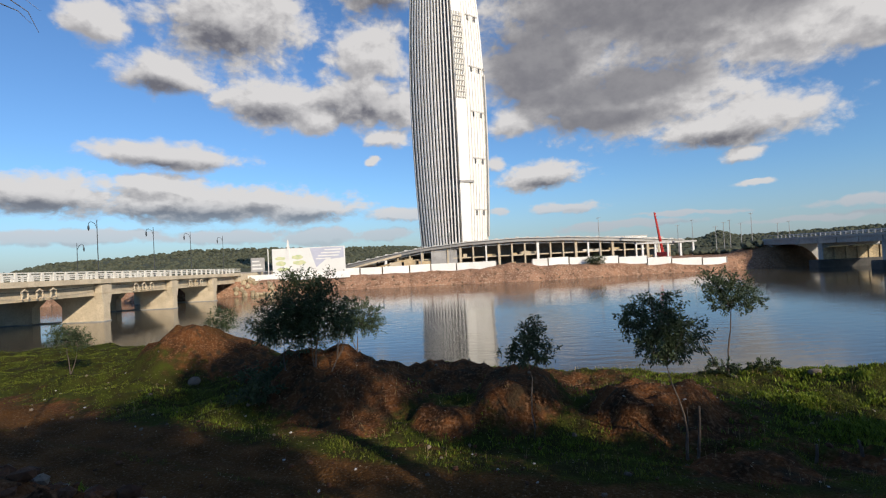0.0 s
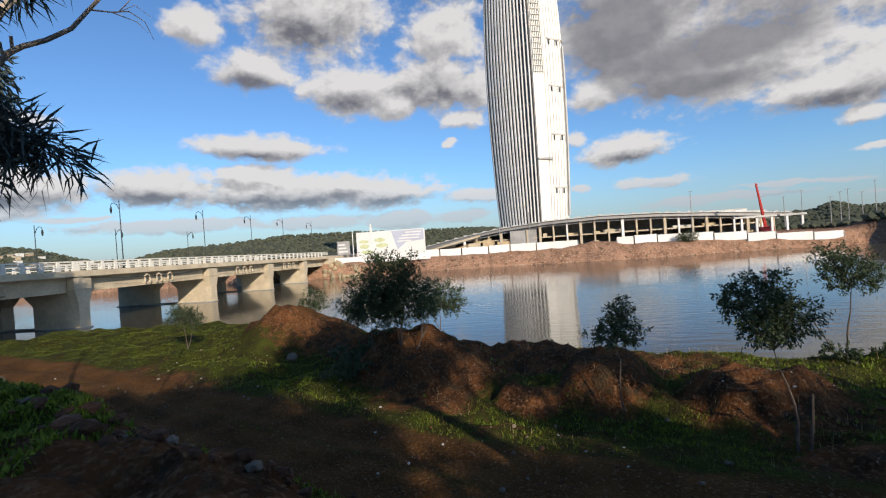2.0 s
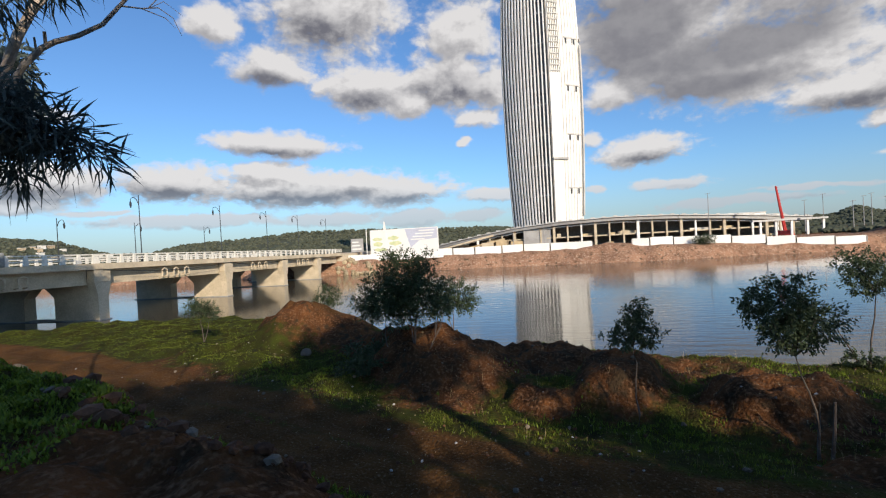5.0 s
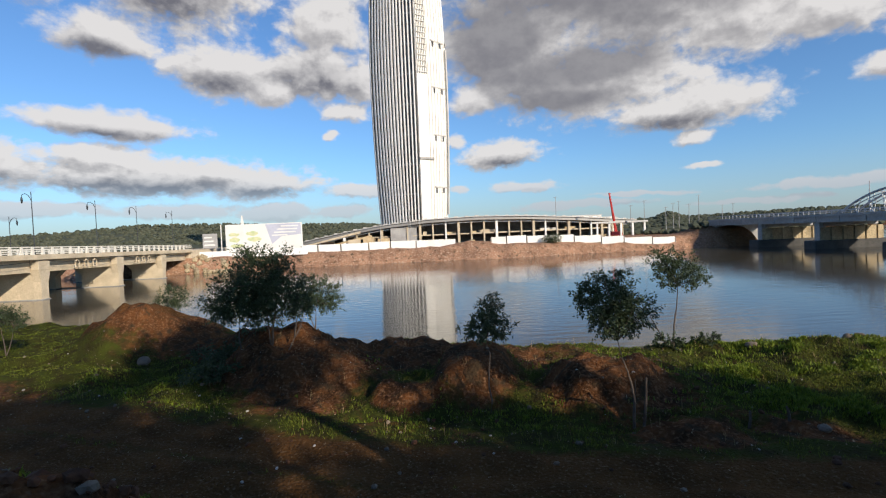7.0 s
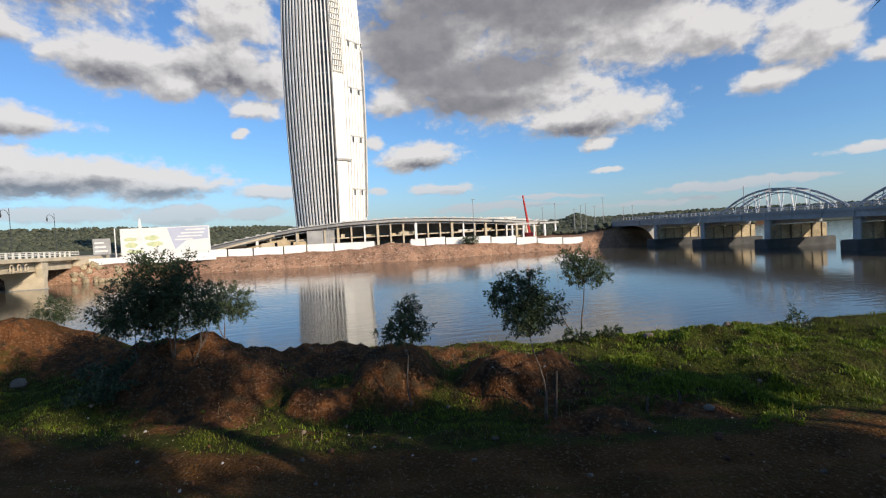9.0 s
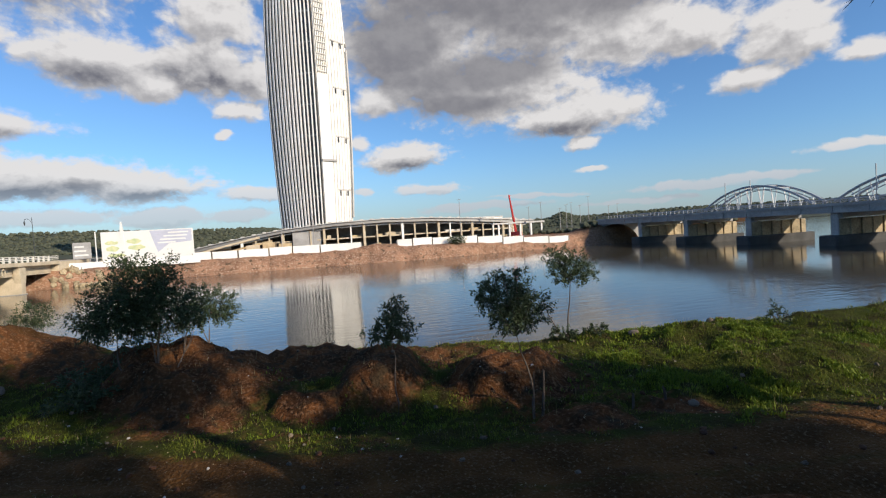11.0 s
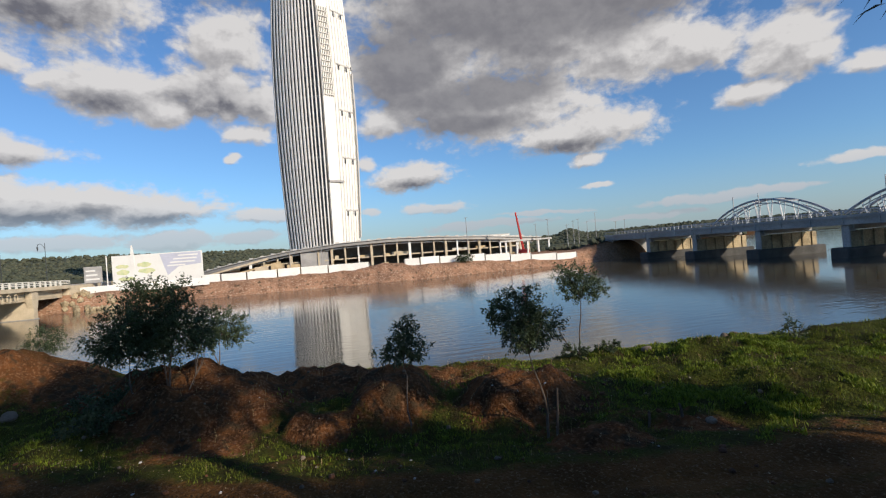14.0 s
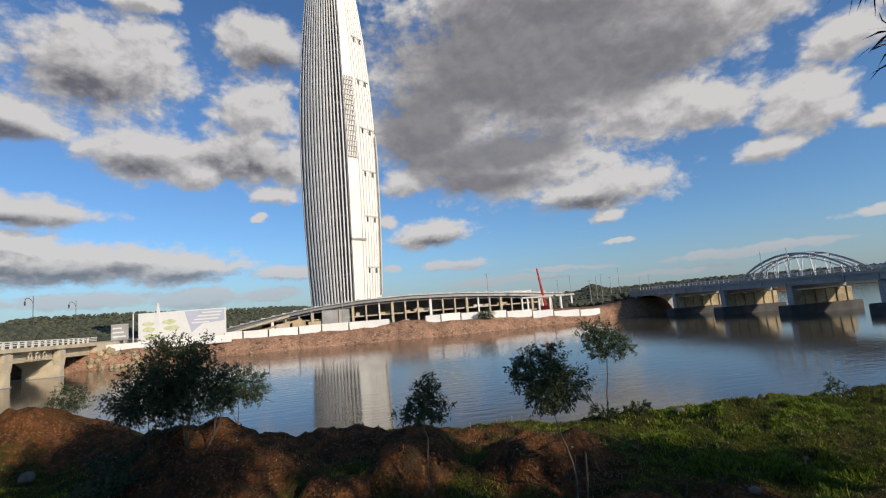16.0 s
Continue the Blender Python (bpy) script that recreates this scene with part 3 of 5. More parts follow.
# piers: a tall block at the face, two wall shafts with splayed heads, a cap beam
for y in PIERS:
    zt = bz(y) - 0.58
    bm = B(((BX - 0.9, y - 1.15, zt - 1.5), (BX + 0.18, y + 1.15, zt)), bevel=.05)
    prism(bm, [(0, y - 1.15, zt - 1.5), (0, y + 1.15, zt - 1.5), (0, y + .75, zt - 3.1), (0, y - .75, zt - 3.1)], (BX - .9, 0, 0), (BX + .16, 0, 0))
    pier = bpart("pier", bm, M_CONC)
    for xa, xb, la, lb in ((BX - 6.2, BX + 0.1, 1.4, 0.0), (BX - 17.6, BX - 10.7, 0.0, 1.4)):
        bm = bmesh.new()
        prism(bm, [(xa, 0, -2.0), (xb, 0, -2.0), (xb, 0, zt - 3.2), (xb + lb, 0, zt - 1.9), (xa - la, 0, zt - 1.9), (xa, 0, zt - 3.2)], (0, y - .72, 0), (0, y + .72, 0))
        bpart("shaft", bm, M_CONC, parent=pier)
    bpart("cap_beam", B(((BX - 17.7, y - 1.0, zt - 1.9), (BX - .9, y + 1.0, zt - 1.2)), bevel=.04), M_CONC, parent=pier)
    bpart("pile_cap", B(((BX - 18.0, y - .95, -2.2), (BX + .25, y + .95, 0.12)), bevel=.06), M_CONC_DK, "wet dark concrete footing", pier)
# a service cable sags along the girder
bm = bmesh.new()
for y0, y1 in zip(PIERS[2:], PIERS[3:] + [END]):
    tube(bm, [(BX + .24, y0 + (y1 - y0) * k / 8, bz(y0 + (y1 - y0) * k / 8) - .65 - .55 * math.sin(math.pi * k / 8)) for k in range(9)], [.035] * 9, 4)
bpart("service_cable", bm, M_LAMP, "dark sagging cable")
# three hoop brackets on each span
for y0, y1 in zip(PIERS, PIERS[1:]):
    for d in (-2.2, 0, 2.2):
        y = (y0 + y1) / 2 + d
        bm = bmesh.new()
        tube(bm, [(BX - .5, y - .45, bz(y) - 2.1), (BX + .1, y - .45, bz(y) - 2.0), (BX + .1, y - .45, bz(y) - 1.1), (BX + .1, y, bz(y) - .85), (BX + .1, y + .45, bz(y) - 1.1), (BX + .1, y + .45, bz(y) - 2.0), (BX - .5, y + .45, bz(y) - 2.1)], [.11] * 7, 6)
        bpart("hoop_bracket", bm, M_CONC)
# railings: trapezoid posts and three rails on either side
bm = bmesh.new()
prism(bm, [(-.10, -.28, 0), (-.10, .28, 0), (-.10, .15, 1.12), (-.10, -.15, 1.12)], (0, 0, 0), (.20, 0, 0))
post = part("rail_post", bm, M_RAIL, bridge)
post.matrix_local = pose(0, 0, -50)
first = True
for side in (0.12, -BW + 0.3):
    for i in range(42):
        y = 39.0 + i * 1.96
        m = pose(side, y - 80, bz(y) + 0.14)
        if first:
            post.matrix_local = m; first = False
        else:
            share(post, m, bridge)
    for h in (0.42, 0.74, 1.04):
        bpart("rail", sloped(38, END, BX + side - .05, BX + side + .05, h + .1, h + .24), M_RAIL)
# solid parapet towards the near end
bpart("parapet", sloped(-30, 37.6, BX, BX + .3, 0.16, 1.0), M_CONC_DK)
bpart("parapet", sloped(-30, 37.6, BX - BW, BX - BW + .3, 0.0, 1.0), M_CONC_DK)
bpart("parapet_end", B(((BX - .1, 36.4, bz(37) + .1), (BX + .45, 38.8, bz(37) + 1.55)), bevel=.12), M_CONC_DK)
# bridgehead on the far bank
bm = bmesh.new()
prism(bm, [(0, END - .5, -1), (0, END + 34, 3.0), (0, END + 34, bz(END) - .02), (0, END - .5, bz(END) - .02)], (BX - BW, 0, 0), (BX + .2, 0, 0))
bpart("abutment", bm, M_CONC)

# white dotted barrier block on the parapet
barrier = empty("dotted_barrier", BX + .1, 33.2, bz(33), "white barrier panel with dark dots on the parapet", "barrier")
part("panel", B(((-.2, -2.6, .1), (.45, 2.2, 1.75)), bevel=.15), M_RAIL, barrier)
bm = bmesh.new()
bmesh.ops.create_cone(bm, cap_ends=True, segments=8, radius1=.085, radius2=.085, depth=.02)
dot = part("dot", bm, M_LAMP, barrier, "dark round dot")
for i in range(9):
    for j in range(4):
        m = pose(.455, -2.2 + i * .5 + (j % 2) * .25, .4 + j * .36, 0, 90, 0)
        if i == j == 0: dot.matrix_local = m
        else: share(dot, m, barrier)


# ---- lamps ----
def street_lamp(x, y, z, h, double, turn):
    lamp = empty("street_lamp", x, y, z, "dark iron street lamp with a hanging lantern", "street lamp", "bridge lamps")
    bm = bmesh.new()
    tube(bm, [(0, 0, 0), (0, 0, .9), (0, 0, 1.0), (0, 0, h)], [.13, .11, .07, .05], 8)
    part("post", bm, M_LAMP, lamp)
    for s in ((-1, 1) if double else (-1,)):
        bm = bmesh.new()
        tube(bm, [(0, 0, h - 1.3), (s * .35, 0, h - .55), (s * .8, 0, h - .25), (s * 1.2, 0, h - .35), (s * 1.3, 0, h - .75)], [.045] * 5, 6)
        arm = part("arm", bm, M_LAMP, lamp)
        bm = bmesh.new()
        tube(bm, [(s * 1.3, 0, h - .72), (s * 1.3, 0, h - .85), (s * 1.3, 0, h - 1.15), (s * 1.3, 0, h - 1.5), (s * 1.3, 0, h - 1.65)], [.03, .12, .15, .10, .03], 8)
        part("lantern", bm, M_LAMP, arm)
    lamp.matrix_basis = pose(x, y, z, 0, 0, turn)
    return lamp


for y in (22.0, 57.3, 74.5, 89.0, 102.0, 117.0):
    street_lamp(BX - 1.1, y, bz(y), 9.2, False, 0)
for y in (59.7, 73.8, 92.0):
    street_lamp(BX - BW + .6, y, bz(y), 7.2, False, 180)

# ---- far bank: fence, billboard, site ----
FY = 130.6
EDGES = [-26.7, -22.4, -16.4, -9.1, -3.4, 3.5, 14.2, None, 23.8, 28.1, 33.7, 40.0, 47.0, 54.7, 61.2, 69.4, 76.0]
for a, b in zip(EDGES, EDGES[1:]):
    if a is None or b is None: continue
    zg = float(ground_height((a + b) / 2, FY))
    fence = empty("site_fence_panel", (a + b) / 2, FY, zg, "white painted hoarding panel along the river bank", "fence", "site hoarding")
    w = (b - a) / 2
    part("panel", B(((-w + .16, -.05, -.15), (w - .16, .05, 1.85)), bevel=.02), M_FENCE, fence)
    part("cap_rail", B(((-w + .1, -.08, 1.85), (w - .1, .08, 1.93))), M_FENCE, fence)
    for s in (-1, 1):
        part("fence_post", B(((s * w - .09, -.12, -.2), (s * w + .09, .12, 1.75))), M_POST, fence, "grey post")
# low wall from the bridge to the billboard
bm = bmesh.new(); box(bm, (-BW, 0, -.4), (26, .3, 1.35), .03)
wall = part("low_wall", bm, M_FENCE); wall.matrix_basis = pose(BX + 1, 128.0, 3.6); tagged(wall, "low white wall at the bridge end", "wall", kind="structure")

M_BB_A = mat("billboard_scene", (0.62, 0.60, 0.36), 0.6, vary=0.1, scale=0.9, grain=3, bump=0, second=(0.42, 0.50, 0.26))
M_BB_B = mat("billboard_lilac", (0.46, 0.47, 0.56), 0.6, vary=0.08, scale=0.5, grain=3, bump=0)
M_BB_W = mat("billboard_white", (0.70, 0.69, 0.66), 0.6, vary=0.05, scale=0.5, grain=3, bump=0)
bbz = 3.6
bb = empty("billboard", -36.5, 132.4, bbz, "wide white project billboard with pale picture and bars of writing", "billboard")
board = part("board", B(((-9.9, 0, .7), (9.9, .35, 8.1)), bevel=.03), M_BB_W, bb)
for x in (-9.3, -5.5, -1.8, 1.8, 5.5, 9.3):
    part("leg", B(((x - .12, .36, -.4), (x + .12, .6, 7.8))), M_STEEL, bb)
bm = bmesh.new()
prism(bm, [(-5.9, 0, 5.4), (-5.0, 0, 5.4), (-5.15, 0, 8.6), (-5.4, 0, 10.4), (-5.6, 0, 10.4), (-5.8, 0, 8.6)], (0, -.12, 0), (0, .3, 0))
part("spire_cutout", bm, M_BB_W, bb, "white cut-out of a spire above the board")
for i, (x0, z0, x1, z1) in enumerate([(-9.2, 5.0, -6.3, 5.9), (-9.0, 3.4, -6.2, 4.7), (-4.6, 5.0, -1.4, 6.2), (-4.4, 3.5, -0.6, 4.7), (-8.8, 2.0, -5.0, 2.9)]):
    n_ = 12
    bm = bmesh.new()
    prism(bm, [(x0 + (x1 - x0) * (.5 + .5 * math.cos(k * 2 * math.pi / n_)), 0, z0 + (z1 - z0) * (.5 + .5 * math.sin(k * 2 * math.pi / n_)) + .12 * math.sin(k * 2.3 + i)) for k in range(n_)], (0, -.03, 0), (0, .0, 0))
    part("picture_shape", bm, M_BB_A, board, "pale yellow-green picture of the site")
bm = bmesh.new()
prism(bm, [(0.4, 0, 7.9), (9.6, 0, 7.9), (9.6, 0, 5.0), (4.5, 0, 4.6), (2.0, 0, 2.6), (1.4, 0, 4.4)], (0, -.02, 0), (0, 0, 0))
part("sky_field", bm, M_BB_B, board, "lilac-grey field")
for x0, x1, z_ in ((4.4, 8.9, 7.1), (3.4, 8.6, 6.3), (2.6, 8.2, 5.5), (2.0, 6.0, 4.75)):
    part("writing_bar", B(((x0, -.05, z_), (x1, -.022, z_ + .34))), M_BB_W, board)

# information sign and white pole by the bridge end
sign = empty("road_sign_frame", -51.0, 134.0, 3.6, "grey framed direction sign on two posts", "sign")
panel = part("sign_panel", B(((-1.9, 0, 2.2), (1.9, .12, 6.0)), bevel=.03), M_DECK, sign)
for s in (-1, 1):
    part("sign_post", B(((s * 1.5 - .1, .12, -.3), (s * 1.5 + .1, .3, 6.0))), M_STEEL, sign)
for k in range(3):
    part("writing_bar", B(((-1.5, -.03, 2.8 + k * 1.0), (1.3 - .4 * k, -.002, 3.2 + k * 1.0))), M_BB_W, panel)
for x, y, h, r_ in ((-48.4, 135, 8.4, .16), (-46.6, 137, 7.6, .1)):
    bm = bmesh.new(); tube(bm, [(0, 0, -.3), (0, 0, h)], [r_, r_ * .8], 8); box(bm, (-.35, -.35, -.3), (.35, .35, .25))
    tagged(part("site_pole", bm, M_FENCE), "tall white painted pole at the site corner", "pole").matrix_basis = pose(x, y, 3.6)

# ---- podium under construction ----
PODC, PODR = Vector((34, 420)), 225.0


def pod_pt(x, dr=0.0):
    """A point on the curved front, at plan x."""
    y = PODC.y - math.sqrt(max((PODR + dr) ** 2 - (x - PODC.x) ** 2, 1))
    return x, y


ROOF_X = [-46, -36, -22, -8, 10, 30, 50, 70, 90, 102]
ROOF_Z = [5.2, 7.2, 9.6, 11.6, 13.1, 13.6, 13.1, 12.0, 10.6, 9.8]


def roof_z(x): return float(np.interp(x, ROOF_X, ROOF_Z))


podium = empty("station_podium", 34, 196, 2.5, "unfinished curved concrete and steel podium with open floors", "building")
pinv = Matrix.Translation((-34, -196, -2.5))


def ppart(name, bm, material, label=""):
    bm.transform(pinv)
    return part(name, bm, material, podium, label)


def ribbon(x0, x1, n, lo, hi, d0, d1):
    """A curved slab that follows the front, between two setbacks."""
    bm = bmesh.new(); prev = None
    for i in range(n + 1):
        x = x0 + (x1 - x0) * i / n
        xa, ya = pod_pt(x, -d0); xb, yb = pod_pt(x, -d1)
        r_ = [bm.verts.new(p) for p in ((xa, ya, lo(x)), (xb, yb, lo(x)), (xb, yb, hi(x)), (xa, ya, hi(x)))]
        if prev:
            for k in range(4): bm.faces.new((prev[k], prev[(k + 1) % 4], r_[(k + 1) % 4], r_[k]))
        else: bm.faces.new(r_)
        prev = r_
    bm.faces.new(prev[::-1])
    return bm


ppart("roof_slab", ribbon(-46, 102, 60, lambda x: roof_z(x) - 1.5, lambda x: roof_z(x) - .3, 0, 34), M_STEEL)
ppart("roof_edge", ribbon(-46, 102, 60, lambda x: roof_z(x) - .3, lambda x: roof_z(x), -.6, 1.0), M_ROOF, "pale roof edge")
ppart("lower_fascia", ribbon(-40, 98, 50, lambda x: roof_z(x) - 2.4, lambda x: roof_z(x) - 1.9, 1.5, 2.2), M_ROOF)
ppart("middle_floor", ribbon(-20, 92, 44, lambda x: 6.4, lambda x: 6.9, 2, 30), M_CONC)
# the back wall's dark colour stands for the shade behind the columns
ppart("back_wall", ribbon(-30, 96, 44, lambda x: 1.5, lambda x: roof_z(x) - 1.6, 14, 15), M_SHADOW, "bare inner wall coloured dark for the shade inside")
ppart("ground_slab", ribbon(-46, 102, 44, lambda x: 1.2, lambda x: 2.6, 0, 30), M_CONC_DK)
for i in range(24):
    x = -24 + i * 5.2
    xx, yy = pod_pt(x, -1.6)
    wide = .30 if i % 3 else .48
    ppart("column", B(((xx - wide, yy - wide, 2.0), (xx + wide, yy + wide, roof_z(x) - 1.4))), M_CONC if i % 4 else M_FENCE)
for i in range(36):
    x = -44 + i * 4.1
    xx, yy = pod_pt(x, .3)
    ppart("roof_upstand", B(((xx - .5, yy - .2, roof_z(x)), (xx + .9, yy + .6, roof_z(x) + .35))), M_ROOF)
ppart("solid_bay", B(((-4.8, 199, 2), (6.0, 203, 11.0))), M_DECK, "grey solid wall bay")
rg = random.Random(4)
for i in range(30):
    x = rg.uniform(-30, 88); xx, yy = pod_pt(x, -rg.uniform(3, 8)); w = rg.uniform(.6, 3.4)
    z0 = 6.9 if rg.random() < .55 else 2.6
    ppart("stacked_timber", B(((xx - w, yy - .6, z0), (xx + w, yy + .6, z0 + rg.uniform(.5, 1.5)))), rg.choice([M_OCHRE, M_OCHRE, M_CONC, M_ROOF]))
# raking ramps at the western end
for k, (xa, za, xb, zb) in enumerate(((-34, 3.4, -12, 7.6), (-37, 4.6, -16, 9.2))):
    ya = 188 - 4 * k
    bm = bmesh.new(); prism(bm, [(xa, 0, za), (xb, 0, zb), (xb, 0, zb - .8), (xa, 0, za - .5)], (0, ya, 0), (0, ya + 5, 0))
    ppart("ramp", bm, M_CONC if k else M_OCHRE)
for i in range(3):
    ppart("site_cabin", B(((-20 + i * 5.4, 181, 2.0), (-15.6 + i * 5.4, 184, 6.2 + .6 * (i % 2))), bevel=.05), M_OCHRE if i else M_CONC, "ochre site cabin")
for x0, x1 in ((70, 83), (84, 92)):
    ppart("canopy_beam", B(((x0, 176, 8.3), (x1, 178, 8.9))), M_ROOF)
for i in range(5):
    ppart("canopy_column", B(((72.2 + i * 4.6, 176.4, 2), (72.8 + i * 4.6, 177.0, 8.3))), M_FENCE)

# ---- tower ----
TX, TY = 9.6, 332.0
tower = empty("tower", TX, TY, 2.0, "very tall unfinished white tower with vertical fins and bulging sides", "tower")


def tw(z):
    """Half the tower's breadth at a height."""
    a = 283.0 if z < 110 else 222.0
    return 24.0 * (1 - ((z - 110) / a) ** 2)


SECTION = {"L": (-1.11, 0.10), "C": (0.14, -0.74), "R": (1.0, -0.16), "B": (0.0, 0.80)}


def side_pt(a, b, u, bulge, out=0.0):
    pa, pb = Vector(SECTION[a]), Vector(SECTION[b])
    d = (pb - pa); nrm = Vector((d.y, -d.x)).normalized()
    return pa.lerp(pb, u) + nrm * bulge * 4 * u * (1 - u), nrm


ZS = [8, 20, 35, 50, 65, 80, 95, 110, 125, 140, 155, 170, 185, 200, 212, 224, 234, 242, 248, 251]


def strip(a, b, u0, u1, bulge, inn, outw, z0=8, z1=251, seg=1):
    """A vertical strip of the tower's skin from u0 to u1, of some thickness, following the bulge."""
    zs = [z0] + [z for z in ZS if z0 < z < z1] + [z1]
    bm = bmesh.new(); prev = None
    for z in zs:
        w = tw(z); ring = []
        us = [u0 + (u1 - u0) * k / seg for k in range(seg + 1)]
        for off, seq in ((outw, us), (inn, us[::-1])):
            for u in seq:
                p, nrm = side_pt(a, b, u, bulge)
                q_ = p * w + nrm * off
                ring.append(bm.verts.new((q_.x, q_.y, z - 2)))
        if prev:
            n_ = len(ring)
            for k in range(n_): bm.faces.new((prev[k], prev[(k + 1) % n_], ring[(k + 1) % n_], ring[k]))
        else: bm.faces.new(ring)
        prev = ring
    bm.faces.new(prev[::-1])
    return bm


part("glass_face", strip("L", "C", 0, 1, .10, -3, 0, seg=8), M_GLASS_DK, tower, "dark glazing between the fins")
part("east_core", strip("C", "R", 0, 1, .06, -3, 0, seg=6), M_CONC, tower)
part("back_face", strip("R", "B", 0, 1, .12, -3, 0, seg=6), M_GLASS_DK, tower)
part("back_face", strip("B", "L", 0, 1, .12, -3, 0, seg=6), M_GLASS_DK, tower)
NF = 14
for i in range(NF):
    u = 0.012 + (i / (NF - 1)) ** 0.95 * 0.945
    wd = 0.030 if i < 6 else 0.026 if i < 9 else 0.019 if i < 11 else 0.012
    part("fin", strip("L", "C", u, u + wd, .10, -.2, .85), M_FIN, tower)
for i in range(36):
    z = 14 + i * 6.4
    if z > 236: break
    part("floor_edge", strip("L", "C", .02, .97, .10, -.1, .25, z, z + .7, 6), M_GLASS_DK if i % 3 else M_STEEL, tower)
# white cladding in upright bays with open joints
CUTS = [0.0, .30, .335, .43, .53, .63, .73, .83, .92, 1.0]
for a, b in zip(CUTS, CUTS[1:]):
    part("cladding_bay", strip("C", "R", a + .006, b - .006, .06, -.1, .55 if a else .9, seg=2), M_WHITE, tower)
part("top_crown", strip("L", "C", 0.02, .98, .10, -1, .6, 238, 251, 6), M_WHITE, tower)
for z in (34, 68, 99, 129, 164, 196):
    storey = part("open_storey", strip("C", "R", .50, .82, .06, -.1, .64, z, z + 3.4), M_GLASS_DK, tower, "open unglazed storey")
    part("ledge", strip("C", "R", .46, .90, .06, .3, 1.1, z + 3.4, z + 4.3), M_ROOF, storey)
    for k in range(4):
        part("mullion", strip("C", "R", .55 + k * .065, .562 + k * .065, .06, .3, .8, z, z + 3.3), M_WHITE, storey)
part("ledge", strip("C", "R", -.01, .42, .06, .2, 1.8, 55.5, 56.8, 2), M_STEEL, tower)
for i in range(16):
    part("scaffold_ledger", strip("C", "R", .02, .28, .06, .9, 1.6, 111 + i * 3.6, 111.6 + i * 3.6), M_ROOF, tower)
for i in range(6):
    part("scaffold_standard", strip("C", "R", .02 + i * .05, .028 + i * .05, .06, .9, 1.6, 110, 168), M_ROOF, tower)
for i in range(18):
    part("side_balcony", strip("C", "R", .965, 1.005, .06, .5, 1.6, 60 + i * 4.2, 62 + i * 4.2), M_DECK if i % 2 else M_ROOF, tower)
part("side_hoist", strip("C", "R", .94, .99, .06, .5, 2.0, 20, 128), M_ROOF, tower)

# ---- crane, masts and poles behind the site ----
crane = empty("mobile_crane", 84, 186, 2.4, "red mobile crane with a raised boom", "crane")
part("cab", B(((-2.2, -1.4, .6), (2.2, 1.4, 2.6)), bevel=.15), M_RED, crane)
for s in (-1.4, 1.4):
    bm = bmesh.new(); tube(bm, [(s, -1.5, .6), (s, 1.5, .6)], [.6, .6], 12); part("wheel", bm, M_ASPHALT, crane)
bm = bmesh.new()
for dx, dy in ((-.3, -.3), (.3, -.3), (.3, .3), (-.3, .3)):
    tube(bm, [(dx, dy, 2), (-2.4 + dx * .4, dy * .4, 17.9)], [.2, .14], 5)
for k in range(14):
    f = k / 14; z = 2 + 15.9 * f
    tube(bm, [(-.3 - 2.4 * f, -.3, z), (.3 - 2.4 * f, -.3, z + .9)], [.1, .1], 4)
part("boom", bm, M_RED, crane)
for x, y, h in ((95, 196, 13), (99, 176, 11), (103, 200, 15), (110, 190, 13), (116, 196, 14), (121, 190, 16), (126, 205, 13), (60, 186, 17), (3, 186, 14), (-8, 178, 9), (138, 200, 12), (150, 210, 13)):
    bm = bmesh.new(); tube(bm, [(0, 0, -.3), (0, 0, h)], [.17, .09], 6); tube(bm, [(-.9, 0, h - .3), (.9, 0, h - .1)], [.07, .07], 5)
    tagged(part("lighting_mast", bm, M_STEEL), "thin grey lighting mast behind the site", "mast", "site masts").matrix_basis = pose(x, y, 2.5)
for x, y, z, s in ((92, 240, 13, 9), (106, 250, 12, 7)):
    house = empty("white_building", x, y, 0, "small white flat-roofed building far beyond the bank", "building", "far buildings")
    part("wall", B(((-s, 0, 0), (s, s, z)), bevel=.05), M_WHITE, house)
    part("roof", B(((-s - .2, -.2, z), (s + .2, s + .2, z + .35))), M_ROOF, house)
    for k in range(5):
        part("window", B(((-s + 1.2 + k * s * .38, -.04, z - 2.4), (-s + 2.3 + k * s * .38, .02, z - 1.1))), M_GLASS_DK, house)

M_OCHRE_WALL = mat("ochre_house_wall", (0.52, 0.41, 0.28), 0.85, vary=0.2, scale=0.4, grain=3, per_object=0.2)
for k in range(16):
    rs_ = random.Random(820 + k)
    a_, d_ = radians(rs_.uniform(-53, -40.5)), rs_.uniform(700, 900)
    w_, h_ = rs_.uniform(2.2, 4.8), rs_.uniform(2.6, 4.8)
    zb_ = 2.5 + float(np.interp(d_, rr, pr)) * (4.0 + 1000 * math.tan(radians(float(np.interp(math.degrees(a_), HILL_AZ, HILL_EL)))))
    house = empty("hill_house", math.sin(a_) * d_, math.cos(a_) * d_, zb_, "small pale house among the trees on the hillside", "house", "hillside houses")
    part("wall", B(((-w_, -3, -3), (w_, 4, h_)), bevel=.05), M_OCHRE_WALL if k % 3 else M_WHITE, house)
    part("roof", B(((-w_ - .3, -3.3, h_), (w_ + .3, 4.3, h_ + .5))), M_ROOF, house)
    for q_ in range(3):
        part("window", B(((-w_ * .7 + q_ * w_ * .6, -3.05, h_ - 2.6), (-w_ * .7 + q_ * w_ * .6 + 1.2, -2.95, h_ - 1.2))), M_GLASS_DK, house)

